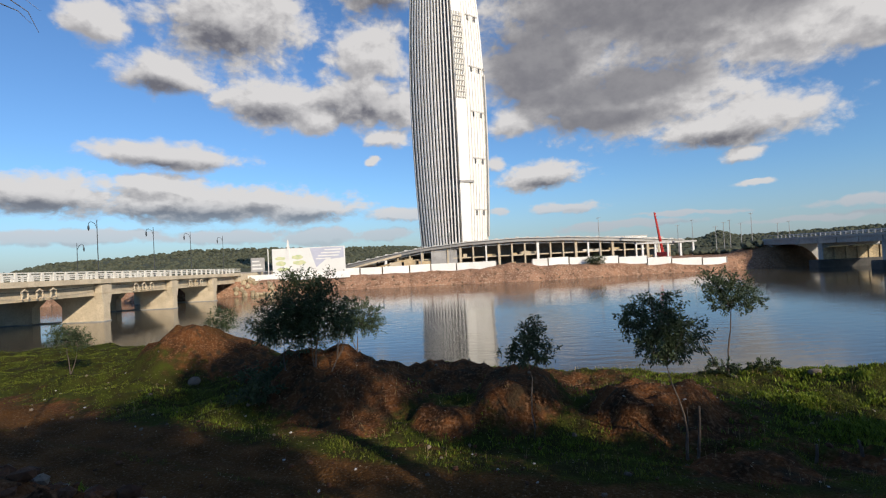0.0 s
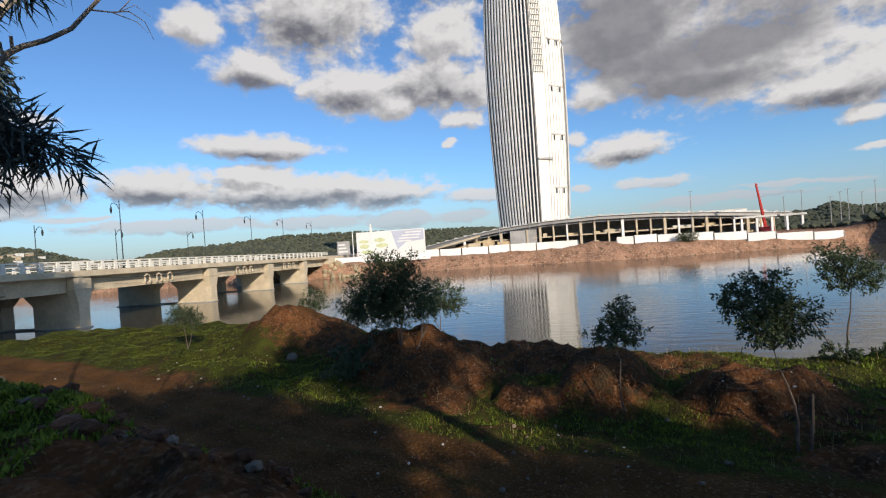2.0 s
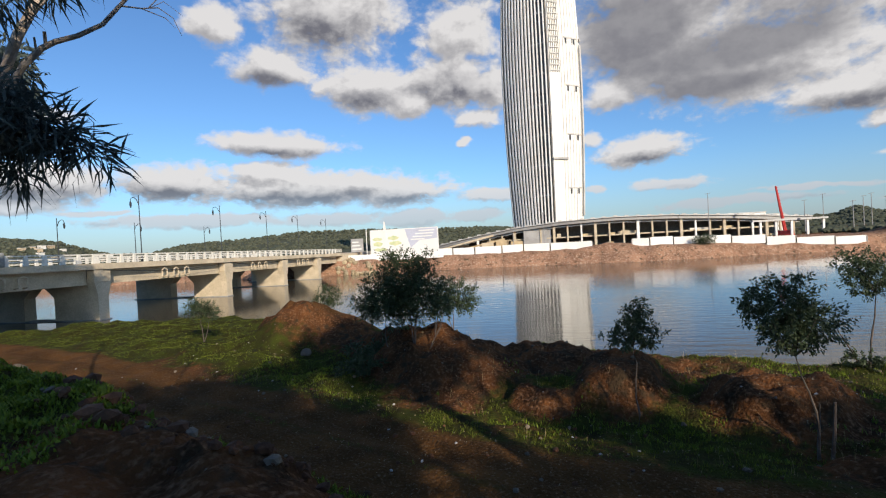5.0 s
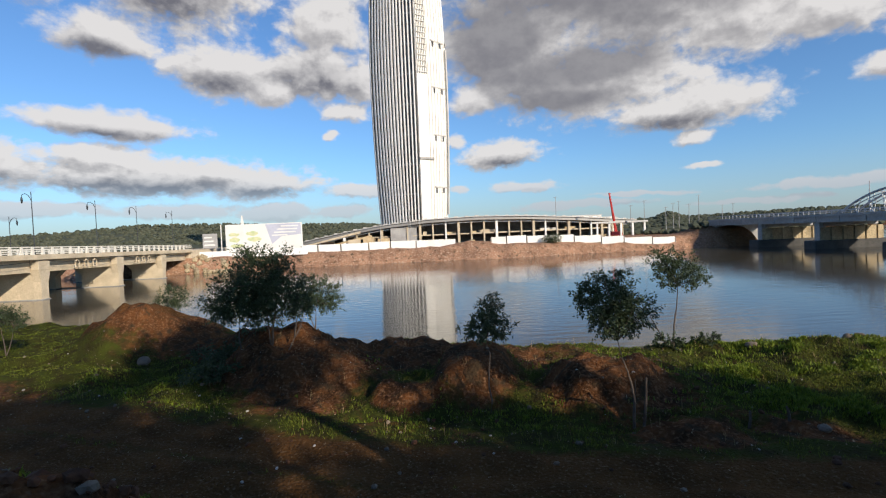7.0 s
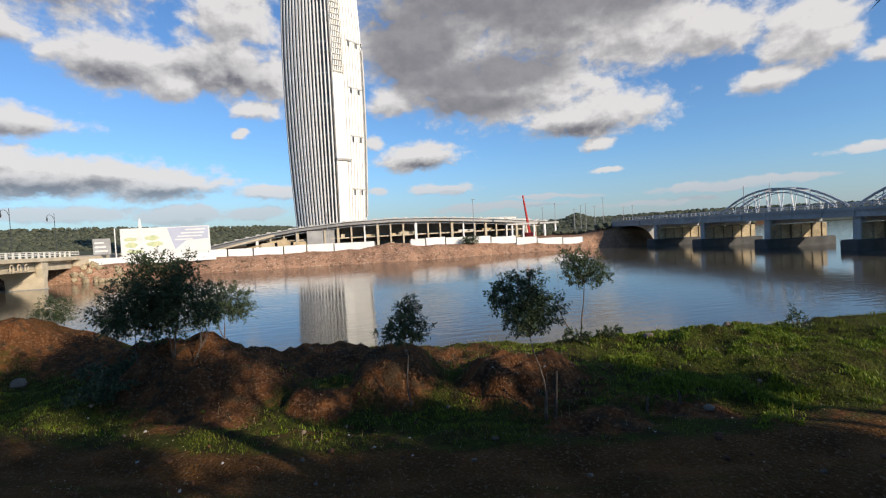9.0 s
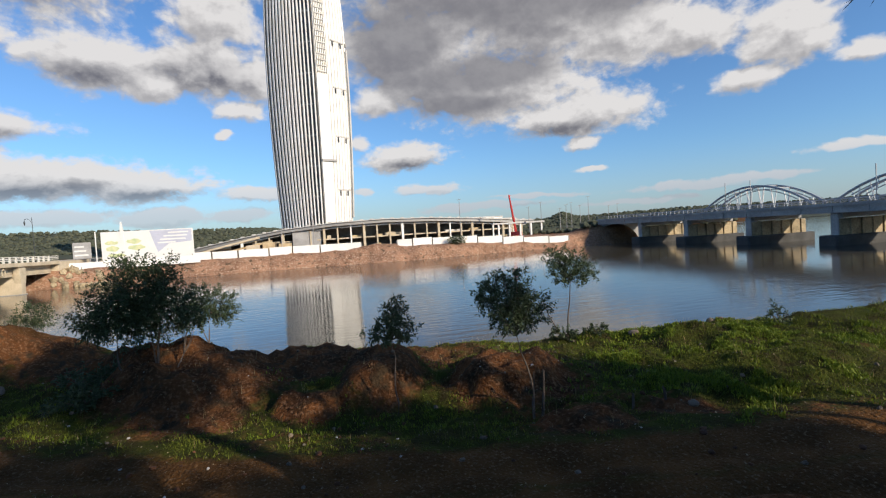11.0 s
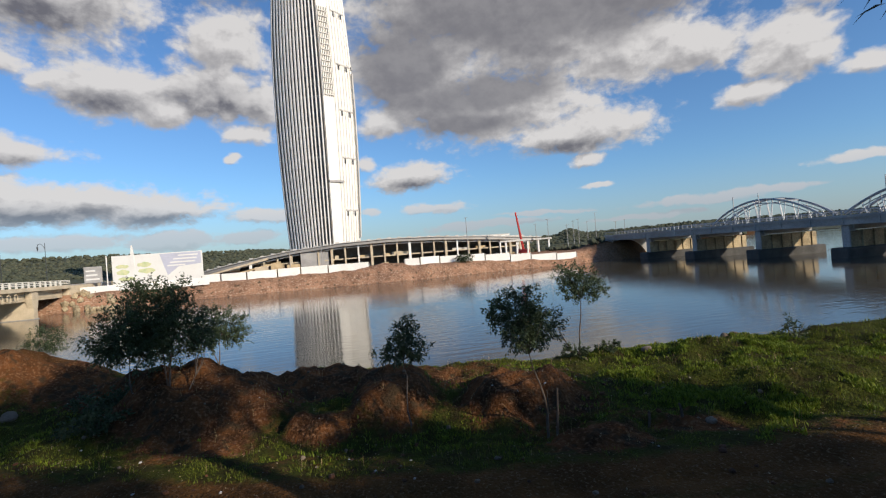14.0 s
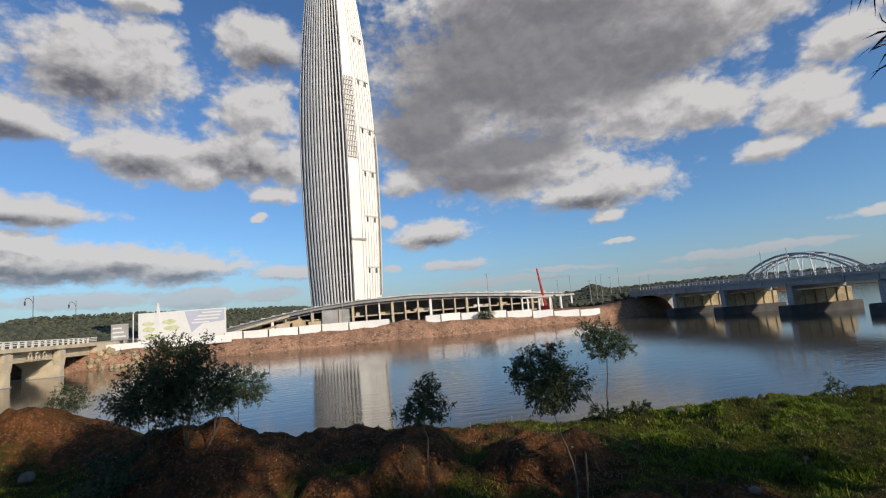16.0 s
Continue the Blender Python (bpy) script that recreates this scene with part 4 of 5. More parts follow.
# ---- railway bridge with arches ----
RX, RY = 92.0, 60.0                  # the face towards the camera; local x runs along the bridge, local y away from the camera
rail = empty("railway_bridge", RX, RY, 0, "grey concrete railway bridge with low steel bowstring arches", "bridge", kind="structure")
S0, S1 = -130.0, 80.0


def rpart(name, bm, material, label="", parent=None):
    bm.transform(Matrix.Rotation(radians(90), 4, "Z") @ Matrix.Scale(-1, 4, (0, 1, 0)))
    return part(name, bm, material, parent or rail, label)


for k, (d0, d1) in enumerate(((0.0, 7.6), (8.6, 15.4))):
    rpart("girder", B(((S0, d0 + .35, 5.95), (S1, d1 - .35, 7.2))), M_DECK)
    rpart("deck_edge", B(((S0, d0, 7.2), (S1, d1, 7.75))), M_DECK)
    for d in (d0 + .06, d1 - .1):
        rpart("hand_rail", B(((S0, d, 8.48), (S1, d + .07, 8.6))), M_ARCH)
        rpart("mid_rail", B(((S0, d + .01, 8.08), (S1, d + .05, 8.14))), M_ARCH)
    for i in range(22):
        rpart("girder_rib", B(((-60 + i * 6.0, d0 + .2, 6.0), (-59.6 + i * 6.0, d0 + .36, 7.2))), M_DECK)
bal = rpart("rail_post", B(((-.07, -.02, 7.7), (.07, .12, 8.6))), M_ARCH)
bal.matrix_local = pose(0, -60, 0)
for i in range(1, 90):
    share(bal, pose(0, -60 + i * 1.5, 0), rail)
for a0, a1 in ((11.0, 37.5), (-19.5, 7.0)):
    for d in (2.3, 5.9):
        n_ = 18
        pts = [(a0 + (a1 - a0) * k / n_, d, 8.0 + 4.6 * (1 - (2 * k / n_ - 1) ** 2)) for k in range(n_ + 1)]
        bm = bmesh.new()
        tube(bm, pts, [.24] * (n_ + 1), 6)
        rpart("arch_rib", bm, M_ARCH, "curved steel arch rib")
        bm = bmesh.new()
        tube(bm, [(p[0], p[1], p[2] - .8) for p in pts[2:-2]], [.10] * (n_ - 3), 5)
        rpart("inner_rib", bm, M_ARCH)
        for k in range(2, n_ - 1):
            bm = bmesh.new()
            tube(bm, [pts[k], (pts[k][0] + (.75 if k % 2 else -.75), d, 7.6)], [.085, .085], 5)
            rpart("hanger", bm, M_FENCE)
    for k in range(5, 14, 2):
        x = a0 + (a1 - a0) * k / 18
        z = 7.9 + 4.6 * (1 - (2 * k / 18 - 1) ** 2)
        rpart("cross_brace", B(((x - .12, 2.3, z), (x + .12, 5.9, z + .22))), M_ARCH)
    for x in (a0 + 12.0, a0 + 18.5):
        rpart("mast", B(((x, .6, 7.7), (x + .12, .72, 13.9))), M_ARCH)
for s_ in (-50, -30, -12, 6.2, 24.2, 42.4, 60.0):
    pier = rpart("pier", B(((s_ - .8, 1.0, .8), (s_ + .8, 16.6, 4.9)), bevel=.2), M_CONC_WARM, "weathered yellowish pier wall")
    rpart("footing", B(((s_ - 1.7, -.9, -2.2), (s_ + 1.7, 18.0, 1.9)), bevel=.25), M_WET, "dark wet footing", pier)
    rpart("pier_head", B(((s_ - 1.0, 1.6, 5.1), (s_ + 1.0, 15.0, 5.94)), bevel=.05), M_DECK, parent=pier)
    rpart("end_column", B(((s_ - .7, .9, 1.85), (s_ + .7, 2.6, 5.9)), bevel=.08), M_DECK, parent=pier)
    for k in range(5):
        rpart("wall_rib", B(((s_ - 1.05, 3.6 + k * 2.8, 1.15), (s_ - .78, 4.1 + k * 2.8, 4.9)), bevel=.04), M_CONC_WARM, parent=pier)
rpart("abutment", B(((77, .6, -1), (86, 15.0, 5.9)), bevel=.1), M_DECK)

# rubble at the bridge end, and bushes on the far bank
for k in range(40):
    rs = random.Random(700 + k)
    x, y = rs.uniform(-52, -41), rs.uniform(119.5, 126)
    bm = bmesh.new(); bmesh.ops.create_icosphere(bm, subdivisions=1, radius=rs.uniform(.35, .9))
    for v in bm.verts: v.co *= rs.uniform(.7, 1.2)
    tagged(part("rubble_block", bm, M_CONC_WARM), "rough pale rubble block at the bridge end", "rubble", "rubble slope").matrix_basis = pose(x, y, max(float(ground_height(x, y)), .1) + .2)

# ---- trees ----
def leaf_mesh(name, centres, dirs, lengths, widths, material, rs, parent, bend=0.15):
    """Narrow leaves, each of two bent halves, joined into one crown."""
    n = len(centres)
    dirs = dirs / np.linalg.norm(dirs, axis=1, keepdims=True)
    ref = rs.normal(size=(n, 3))
    sidev = np.cross(dirs, ref); sidev /= np.linalg.norm(sidev, axis=1, keepdims=True) + 1e-9
    up = np.cross(sidev, dirs)
    L_, W_ = lengths[:, None], widths[:, None]
    a = centres
    mid = a + dirs * L_ * .5 + up * L_ * bend
    b = a + dirs * L_ - np.array([0, 0, 1.0]) * L_ * .12
    V = np.stack([a, mid + sidev * W_, b, mid - sidev * W_], 1).reshape(-1, 3)
    i = np.arange(n)[:, None] * 4
    Fc = np.concatenate([i + np.array([[0, 1, 3]]), i + np.array([[1, 2, 3]])], 0)
    me = bpy.data.meshes.new(name)
    me.from_pydata(V.tolist(), [], Fc.tolist())
    me.materials.append(material)
    ob = new(name, me)
    ob.parent = parent
    return ob


def crown_points(rs, lumps_, n, spread):
    """Leaf places and directions: twigs reach outward in uneven lumps, with leaves along each twig."""
    P, Dn = [], []
    tot = sum(l[3] * l[4] * l[5] for l in lumps_)
    for cx, cy, cz, rx, ry, rz in lumps_:
        k = max(int(n * rx * ry * rz / tot), 24)
        nt = max(k // 14, 4)
        R_ = np.array([rx, ry, rz])
        d = rs.normal(size=(nt, 3)); d /= np.linalg.norm(d, axis=1, keepdims=True)
        start = d * R_ * rs.uniform(.2, .95, (nt, 1))
        out = d + rs.normal(size=(nt, 3)) * .45 + np.array([0, 0, .15])
        out /= np.linalg.norm(out, axis=1, keepdims=True)
        ln = rs.uniform(.22, .55, (nt, 1)) * (rx + ry + rz) / 3
        w = rs.integers(0, nt, k)
        f = rs.random((k, 1))
        P.append(np.array([cx, cy, cz]) + start[w] + out[w] * ln[w] * f + rs.normal(size=(k, 3)) * spread)
        Dn.append(out[w] * .8 + rs.normal(size=(k, 3)) * .55)
    return np.concatenate(P), np.concatenate(Dn)


def young_tree(x, y, stems, lumps_, n, seed, label, leaf=0.11, r0=0.035, z=None, group="young riverside trees"):
    """stems: lists of points from the ground up, relative to the base."""
    rs = np.random.default_rng(seed)
    z = float(ground_height(x, y)) - 0.04 if z is None else z
    tree = empty("young_tree", x, y, z, label, "tree", group)
    for k, st in enumerate(stems):
        bm = bmesh.new()
        m = len(st)
        pts = []
        for a, b in zip(st, st[1:]):
            pts += [Vector(a), Vector(a).lerp(Vector(b), .5) + Vector(rs.normal(size=3) * .018)]
        pts.append(Vector(st[-1]))
        rr_ = np.linspace(r0 * (1 if k == 0 else .7), r0 * .25, len(pts))
        tube(bm, pts, rr_, 6)
        part("trunk" if k == 0 else "stem", bm, M_BARK, tree)
    # limbs from the stem tops into each lump
    for l in lumps_:
        bm = bmesh.new()
        s = Vector(min((st[-1] for st in stems), key=lambda p: (Vector(p) - Vector(l[:3])).length))
        for j in range(5):
            e = Vector(l[:3]) + Vector(rs.normal(size=3) * .45 * min(l[3:]))
            tube(bm, [s, s.lerp(e, .5) + Vector(rs.normal(size=3) * .05), e], [r0 * .35, r0 * .22, r0 * .1], 4)
        part("limb", bm, M_BARK, tree)
    p, d = crown_points(rs, lumps_, int(n * 1.15), 0.03)
    d[:, 2] -= 0.15
    leaf_mesh("crown", p, d, leaf * rs.uniform(.4, .85, len(p)), leaf * rs.uniform(.10, .17, len(p)), M_LEAF, rs, tree)
    return tree


young_tree(-3.75, 13.3, [[(0, 0, 0), (.15, 0, .9), (.25, 0, 1.7), (.3, 0, 2.4)], [(-.75, .4, 0), (-.85, .4, 1.0), (-.7, .3, 2.2)], [(.3, -.2, .0), (.1, 0, .8), (.05, 0, 2.0)], [(.35, -.3, .1), (.75, -.1, 1.0)]],
           [(-.2, .1, 2.55, 1.0, .8, .75), (-.85, .3, 2.1, .85, .7, .6), (.45, 0, 2.2, .85, .7, .7), (.45, 0, 3.1, .45, .4, .35), (-.45, .2, 3.2, .45, .4, .35), (-.3, 0, 1.75, 1.0, .6, .4), (-1.25, .3, 1.75, .45, .4, .35), (.95, 0, 1.8, .4, .4, .3)], 21000, 1, "bushy dark green young tree on a red earth hummock", .12, .045, z=3.4)
young_tree(-3.45, 18.6, [[(0, 0, 0), (.05, 0, .6), (.15, 0, 1.2)], [(.05, 0, 0), (-.25, 0, .9)]], [(.2, 0, 1.55, .85, .6, .65), (-.35, 0, 1.25, .6, .5, .5), (.65, 0, 1.1, .5, .4, .35)], 5200, 2, "low rounded dark green tree at the bank edge", .13, .03, z=3.45)
young_tree(1.68, 10.05, [[(0, 0, 0), (-.02, 0, .6), (.03, 0, 1.3), (-.02, 0, 1.65)]], [(.02, 0, 2.08, .32, .28, .34), (-.25, 0, 1.80, .34, .28, .20), (.24, 0, 1.80, .36, .28, .20), (.06, 0, 2.36, .2, .18, .2)], 2800, 3, "slender young tree with a small dark crown", .11, .022)
young_tree(4.25, 8.9, [[(0, 0, 0), (.02, 0, .55), (-.10, 0, 1.15), (-.28, 0, 1.75)], [(.05, .1, .0), (.08, .1, .6), (.07, .05, .95)]],
           [(-.42, 0, 2.5, .55, .45, .42), (-.02, 0, 2.3, .5, .4, .42), (-.85, 0, 2.62, .38, .33, .28), (-.4, 0, 2.1, .5, .38, .26), (-.2, 0, 2.9, .3, .25, .25), (-.62, 0, 2.88, .25, .2, .2)], 6500, 4, "leaning young tree with a ragged dark crown", .11, .03)
young_tree(7.75, 13.6, [[(0, 0, 0), (.05, 0, .7), (.15, 0, 1.3), (.2, 0, 1.9)], [(-.15, 0, 0), (-.5, 0, .7), (-.72, 0, 1.2)]],
           [(.2, 0, 2.35, .75, .6, .5), (-.2, 0, 2.65, .5, .4, .35), (.6, 0, 2.05, .5, .4, .35), (-.2, 0, 2.05, .4, .3, .3)], 4200, 5, "thin two-stemmed tree at the water's edge", .12, .035)
young_tree(-9.75, 21.0, [[(0, 0, 0), (-.05, 0, .5), (.1, 0, .95)], [(0, 0, 0), (-.3, 0, .6), (-.35, 0, 1.0)], [(0, 0, 0), (.25, 0, .7)]], [(.1, 0, 1.55, .6, .5, .45), (-.3, 0, 1.2, .4, .35, .35), (.4, 0, 1.25, .4, .3, .3)], 2200, 6, "small bare-stemmed bush behind the spoil heap", .12, .03)
young_tree(-13.6, 17.6, [[(0, 0, 0), (-.05, 0, .6), (-.1, 0, 1.0)], [(0, 0, 0), (.25, 0, .7), (.3, 0, 1.0)]], [(-.1, 0, 1.45, .65, .5, .4), (.35, 0, 1.2, .45, .4, .3)], 2300, 7, "small grey-green sapling in the grass", .12, .022)


def gum_tree(x, y, stems, lumps_, n, seed, label, r0, leaf=0.16, spread=0.16):
    rs = np.random.default_rng(seed)
    z = float(ground_height(x, y)) - 0.1
    tree = empty("gum_tree", x, y, z, label, "tree", "tall gum trees")
    for k, (pts, ra, rb) in enumerate(stems):
        bm = bmesh.new()
        tube(bm, pts, np.linspace(ra, rb, len(pts)), 9)
        part("trunk" if k == 0 else "limb", bm, M_BARK_PALE, tree)
    p, d = crown_points(rs, lumps_, n, spread)
    d[:, 2] -= 0.45
    leaf_mesh("crown", p, d, leaf * rs.uniform(.6, 1.3, len(p)), leaf * (rs.uniform(.030, .045, len(p)) if leaf < .3 else rs.uniform(.08, .12, len(p))), M_GUM, rs, tree)
    return tree


# the gum whose limbs hang into view on the left
# limb points lie on sight lines from the camera: azimuth, elevation, distance
def sight(a, e, d, base):
    a, e = radians(a), radians(e)
    return (math.sin(a) * math.cos(e) * d - base[0] - (0.09 if a < 0 else 0), math.cos(a) * math.cos(e) * d - base[1], EYE + math.sin(e) * d - base[2])


g0 = (-4.6, 2.0)
gb = (*g0, float(ground_height(*g0)) - 0.1)
S = lambda a, e, d: sight(a, e, d * 1.55, gb)
gum_tree(*g0, [
    ([(0, 0, 0), (.02, .1, .9), S(-56, 8, 3.0), S(-53.6, 12.5, 2.9), S(-52.4, 16.2, 2.9), S(-51.2, 19.7, 2.9), S(-50, 22.1, 2.9), S(-48.8, 23.6, 3.0), S(-45, 32, 3.4), S(-38, 52, 4.4), S(-25, 66, 6.0)], .040, .022),
    ([S(-53.6, 12.6, 2.9), S(-52.0, 15.3, 2.85), S(-50.9, 17.4, 2.8), S(-49.6, 19.0, 2.8), S(-48.6, 19.7, 2.8), S(-46.9, 20.5, 2.8), S(-44.9, 21.8, 2.8), S(-43.5, 23.5, 2.8), S(-42.2, 25.0, 2.8), S(-39, 31, 3.0)], .024, .010),
    ([S(-43.4, 23.6, 2.8), S(-41.6, 23.7, 2.8), S(-40.1, 24.0, 2.8), S(-38.8, 23.3, 2.8), S(-38.1, 21.8, 2.8)], .006, .0015),
    ([S(-41.0, 23.8, 2.8), S(-39.9, 25.0, 2.8), S(-38.9, 25.6, 2.8)], .004, .0015),
    ([S(-41.6, 23.7, 2.8), S(-39.5, 23.2, 2.8), S(-38.6, 22.4, 2.8)], .004, .001),
    ([S(-40.8, 23.9, 2.8), S(-39.6, 24.6, 2.8), S(-37.9, 23.6, 2.8)], .003, .001),
    ([S(-49.3, 19.2, 2.8), S(-49.35, 20.4, 2.8)], .011, .010),
    ([S(-50.0, 18.7, 2.8), S(-50.1, 19.8, 2.8)], .008, .006),
    ([S(-55, 12, 2.9), S(-52, 12.6, 2.5), S(-48.5, 11.4, 2.4), S(-44.6, 9.2, 2.35)], .008, .002),
    ([S(-55, 10, 2.9), S(-52.8, 9.6, 2.5), S(-51.6, 8.0, 2.4)], .007, .002),
    ([(.02, .1, 1.2), (-1.0, .2, 3.0), (-2.2, .6, 4.8), (-3.0, 1.0, 6.6)], .07, .03),
], [
    (*S(-55.0, 13.0, 2.5), 0.255, 0.225, 0.180), (*S(-53.2, 14.2, 2.45), 0.195, 0.180, 0.105), (*S(-51.4, 12.6, 2.42), 0.195, 0.180, 0.105), (*S(-49.3, 11.9, 2.4), 0.165, 0.165, 0.083), (*S(-47.4, 10.7, 2.38), 0.135, 0.135, 0.075), (*S(-45.6, 9.7, 2.35), 0.075, 0.075, 0.053), (*S(-53.0, 10.0, 2.45), 0.180, 0.150, 0.090), (*S(-52.0, 8.4, 2.4), 0.090, 0.090, 0.060),
    (*S(-52.8, 23.4, 2.7), 0.195, 0.180, 0.075), (*S(-48.6, 24.8, 2.7), 0.120, 0.120, 0.060), (*S(-45.4, 25.4, 2.7), 0.105, 0.105, 0.045),
], 2600, 11, "leaning gum tree with pale bark and hanging narrow leaves", .15, .20, .03)

# its neighbour, of which hanging leaves show on the right
h0 = (4.6, 1.2)
hb = (*h0, float(ground_height(*h0)) - 0.1)
S = lambda a, e, d: sight(a, e, d, hb)
gum_tree(*h0, [
    ([(0, 0, 0), (.1, 0, 2.0), (.3, -.3, 4.5), (.2, -.4, 7.0), (.6, -.8, 9.5)], .15, .05),
    ([(.2, -.2, 3.6), S(66, 30, 3.8), S(61.5, 27.5, 3.5), S(58.5, 25.2, 3.4), S(56.8, 26.0, 3.4)], .035, .004),
    ([S(64, 30, 3.7), S(61, 21, 3.5), S(58.4, 19.0, 3.4)], .010, .003),
], [(*S(59.0, 25.2, 3.4), .09, .09, .03), (*S(57.2, 26.0, 3.4), .06, .06, .02), (*S(63.0, 27.5, 3.5), .26, .22, .08), (*S(58.9, 19.2, 3.45), .05, .04, .012)], 430, 12, "tall gum tree with drooping leaves near the track", .15, .15, .03)

# gum trees behind the camera; the sun falls through the gaps between their crowns
# (u runs along the shadows, v across them, both over the ground in metres)
SUN_GAPS = [(8.0, 5.0, 2.4, 1.0), (8.5, 7.7, 1.3, .5), (11.5, 6.1, .8, .3), (15.5, 6.2, 1.2, .3), (9.1, 3.7, 2.4, .65), (5.9, 8.9, 1.0, .4), (13.0, 2.6, 1.3, .5), (17.6, -1.4, 2.2, .9), (18.6, 1.4, 2.4, .9), (22.0, -4.8, 3.0, 3.0)]
GROVE = [(-7.6, 16), (-6.2, 16), (-4.8, 16.5), (-3.3, 17), (-1.9, 17), (-.5, 17), (.9, 17), (2.2, 18.5), (3.4, 19), (4.5, 19), (5.6, 19), (6.8, 18), (8.1, 16), (9.4, 13), (10.4, 7.5), (11.5, 7)]
for k, (v, reach) in enumerate(GROVE):
    rs = random.Random(40 + k)
    u0 = -11.5 - 2.5 * rs.random()
    x, y = -.602 * u0 + .799 * v, .799 * u0 + .602 * v
    zb = float(ground_height(x, y))
    spots = []
    u = -2.0 if v < 10 else 2.6
    while u < reach:
        vv = v + rs.uniform(-.35, .35)
        if not any(((u - a) / (ra + .45)) ** 2 + ((vv - b) / (rb + .5)) ** 2 < 1 for a, b, ra, rb in SUN_GAPS) and not (v > 10 and u > 4.6 and rs.random() < .5):
            spots.append((u, vv))
        u += 1.15
    top = (reach - u0) * math.tan(radians(SUN_EL)) + 3.4 - zb
    lean = rs.uniform(-.4, .4)
    axis_ = lambda z: lean * math.sin(z / top * 3)
    st = [([(axis_(top * f), 0, top * f) for f in (0, .2, .4, .6, .8, 1.0)], .15, .04)]
    lm = []
    for u, vv in spots:
        off = rs.uniform(-1.0, 1.0)                   # towards or away from the sun, at the matching height
        z_ = (u - u0 + off) * math.tan(radians(SUN_EL)) + 3.5 - zb
        e = (.602 * off + .799 * (vv - v), -.799 * off + .602 * (vv - v), z_)
        st.append(([(axis_(z_ - 1.3), 0, max(z_ - 1.3, .3)), (e[0] * .6, e[1] * .6, z_ - .5), e], .045, .012))
        r_ = rs.uniform(.52, .72)
        lm.append((*e, r_, r_, r_ * .62))
    gum_tree(x, y, st, lm, 620 * len(lm), 60 + k, "tall gum tree with an open crown behind the track", .15, .36, .16)
# taller gums upstream, which shade the near end of the bridge
for k, (tx_, ty_, back, cr) in enumerate(((-50.0, 44.0, 27, 4.6), (-50.0, 37.0, 30, 5.0), (-50.0, 29.0, 27, 5.0), (-51.0, 20.0, 28, 6.0))):
    rs = random.Random(90 + k)
    x, y = tx_ + 0.602 * back, ty_ - 0.799 * back
    zc = 4.6 + math.tan(radians(SUN_EL)) * back - float(ground_height(x, y))
    st = [([(0, 0, 0), (.3, .1, zc * .3), (.2, -.1, zc * .6), (0, 0, zc + cr * .7)], .22, .06)]
    lm = []
    for j in range(12):
        a = j * 2.4 + k; d_ = cr * math.sqrt(j / 12) * .8; z_ = zc + cr * rs.uniform(-.5, .5)
        e = (math.cos(a) * d_, math.sin(a) * d_, z_)
        st.append(([(0, 0, z_ - d_ * .8 - .4), (e[0] * .55, e[1] * .55, z_ - d_ * .25 - .1), e], .08, .02))
        lm.append((*e, cr * rs.uniform(.34, .46), cr * rs.uniform(.34, .46), cr * rs.uniform(.26, .36)))
    gum_tree(x, y, st, lm, 12000, 160 + k, "tall spreading gum tree near the bridge", .22, .8, .24)


# ---- grass and weeds ----
def blades(name, x, y, h0, h1, w, per, material, seed, label, lean=0.5):
    rs = np.random.default_rng(seed)
    n = len(x)
    X = np.repeat(x, per) + rs.normal(size=n * per) * .035
    Y = np.repeat(y, per) + rs.normal(size=n * per) * .035
    Z = ground_height(X, Y) - 0.01
    m = n * per
    H = rs.uniform(h0, h1, m); a = rs.uniform(0, 2 * math.pi, m); ln = rs.uniform(.1, lean, m) * H
    bx, by = np.cos(a), np.sin(a)
    W = w * rs.uniform(.6, 1.3, m)
    p0 = np.stack([X - by * W, Y + bx * W, Z], -1); p1 = np.stack([X + by * W, Y - bx * W, Z], -1)
    p2 = np.stack([X + bx * ln * .4 + by * W * .7, Y + by * ln * .4 - bx * W * .7, Z + H * .6], -1)
    p3 = np.stack([X + bx * ln * .4 - by * W * .7, Y + by * ln * .4 + bx * W * .7, Z + H * .6], -1)
    p4 = np.stack([X + bx * ln, Y + by * ln, Z + H], -1)
    V = np.stack([p0, p1, p2, p3, p4], 1).reshape(-1, 3)
    i = np.arange(m) * 5
    me = bpy.data.meshes.new(name)
    quads = np.stack([i, i + 1, i + 2, i + 3], -1).tolist(); tris = np.stack([i + 3, i + 2, i + 4], -1).tolist()
    me.from_pydata(V.tolist(), [], quads + tris)
    me.materials.append(material)
    return tagged(new(name, me), label, "grass", kind="stuff")


rs = np.random.default_rng(77)


def scatter(n, x0, x1, y0, y1, keep):
    x, y = rs.uniform(x0, x1, n), rs.uniform(y0, y1, n)
    g_, p_, _ = cover_of(x, y)
    k = keep(x, y, g_, p_) > rs.random(n)
    return x[k], y[k]


def turf_keep(x, y, g_, p_):
    crest = np.interp(x, CREST_X, CREST_Y)
    return np.clip((g_ - .35) * 1.7, 0, 1) * (1 - np.clip(p_ * 1.6, 0, 1)) * (y < crest + 1.6) * np.clip(.45 + fbm(x, y, 1.3, 3, 50), .05, 1)


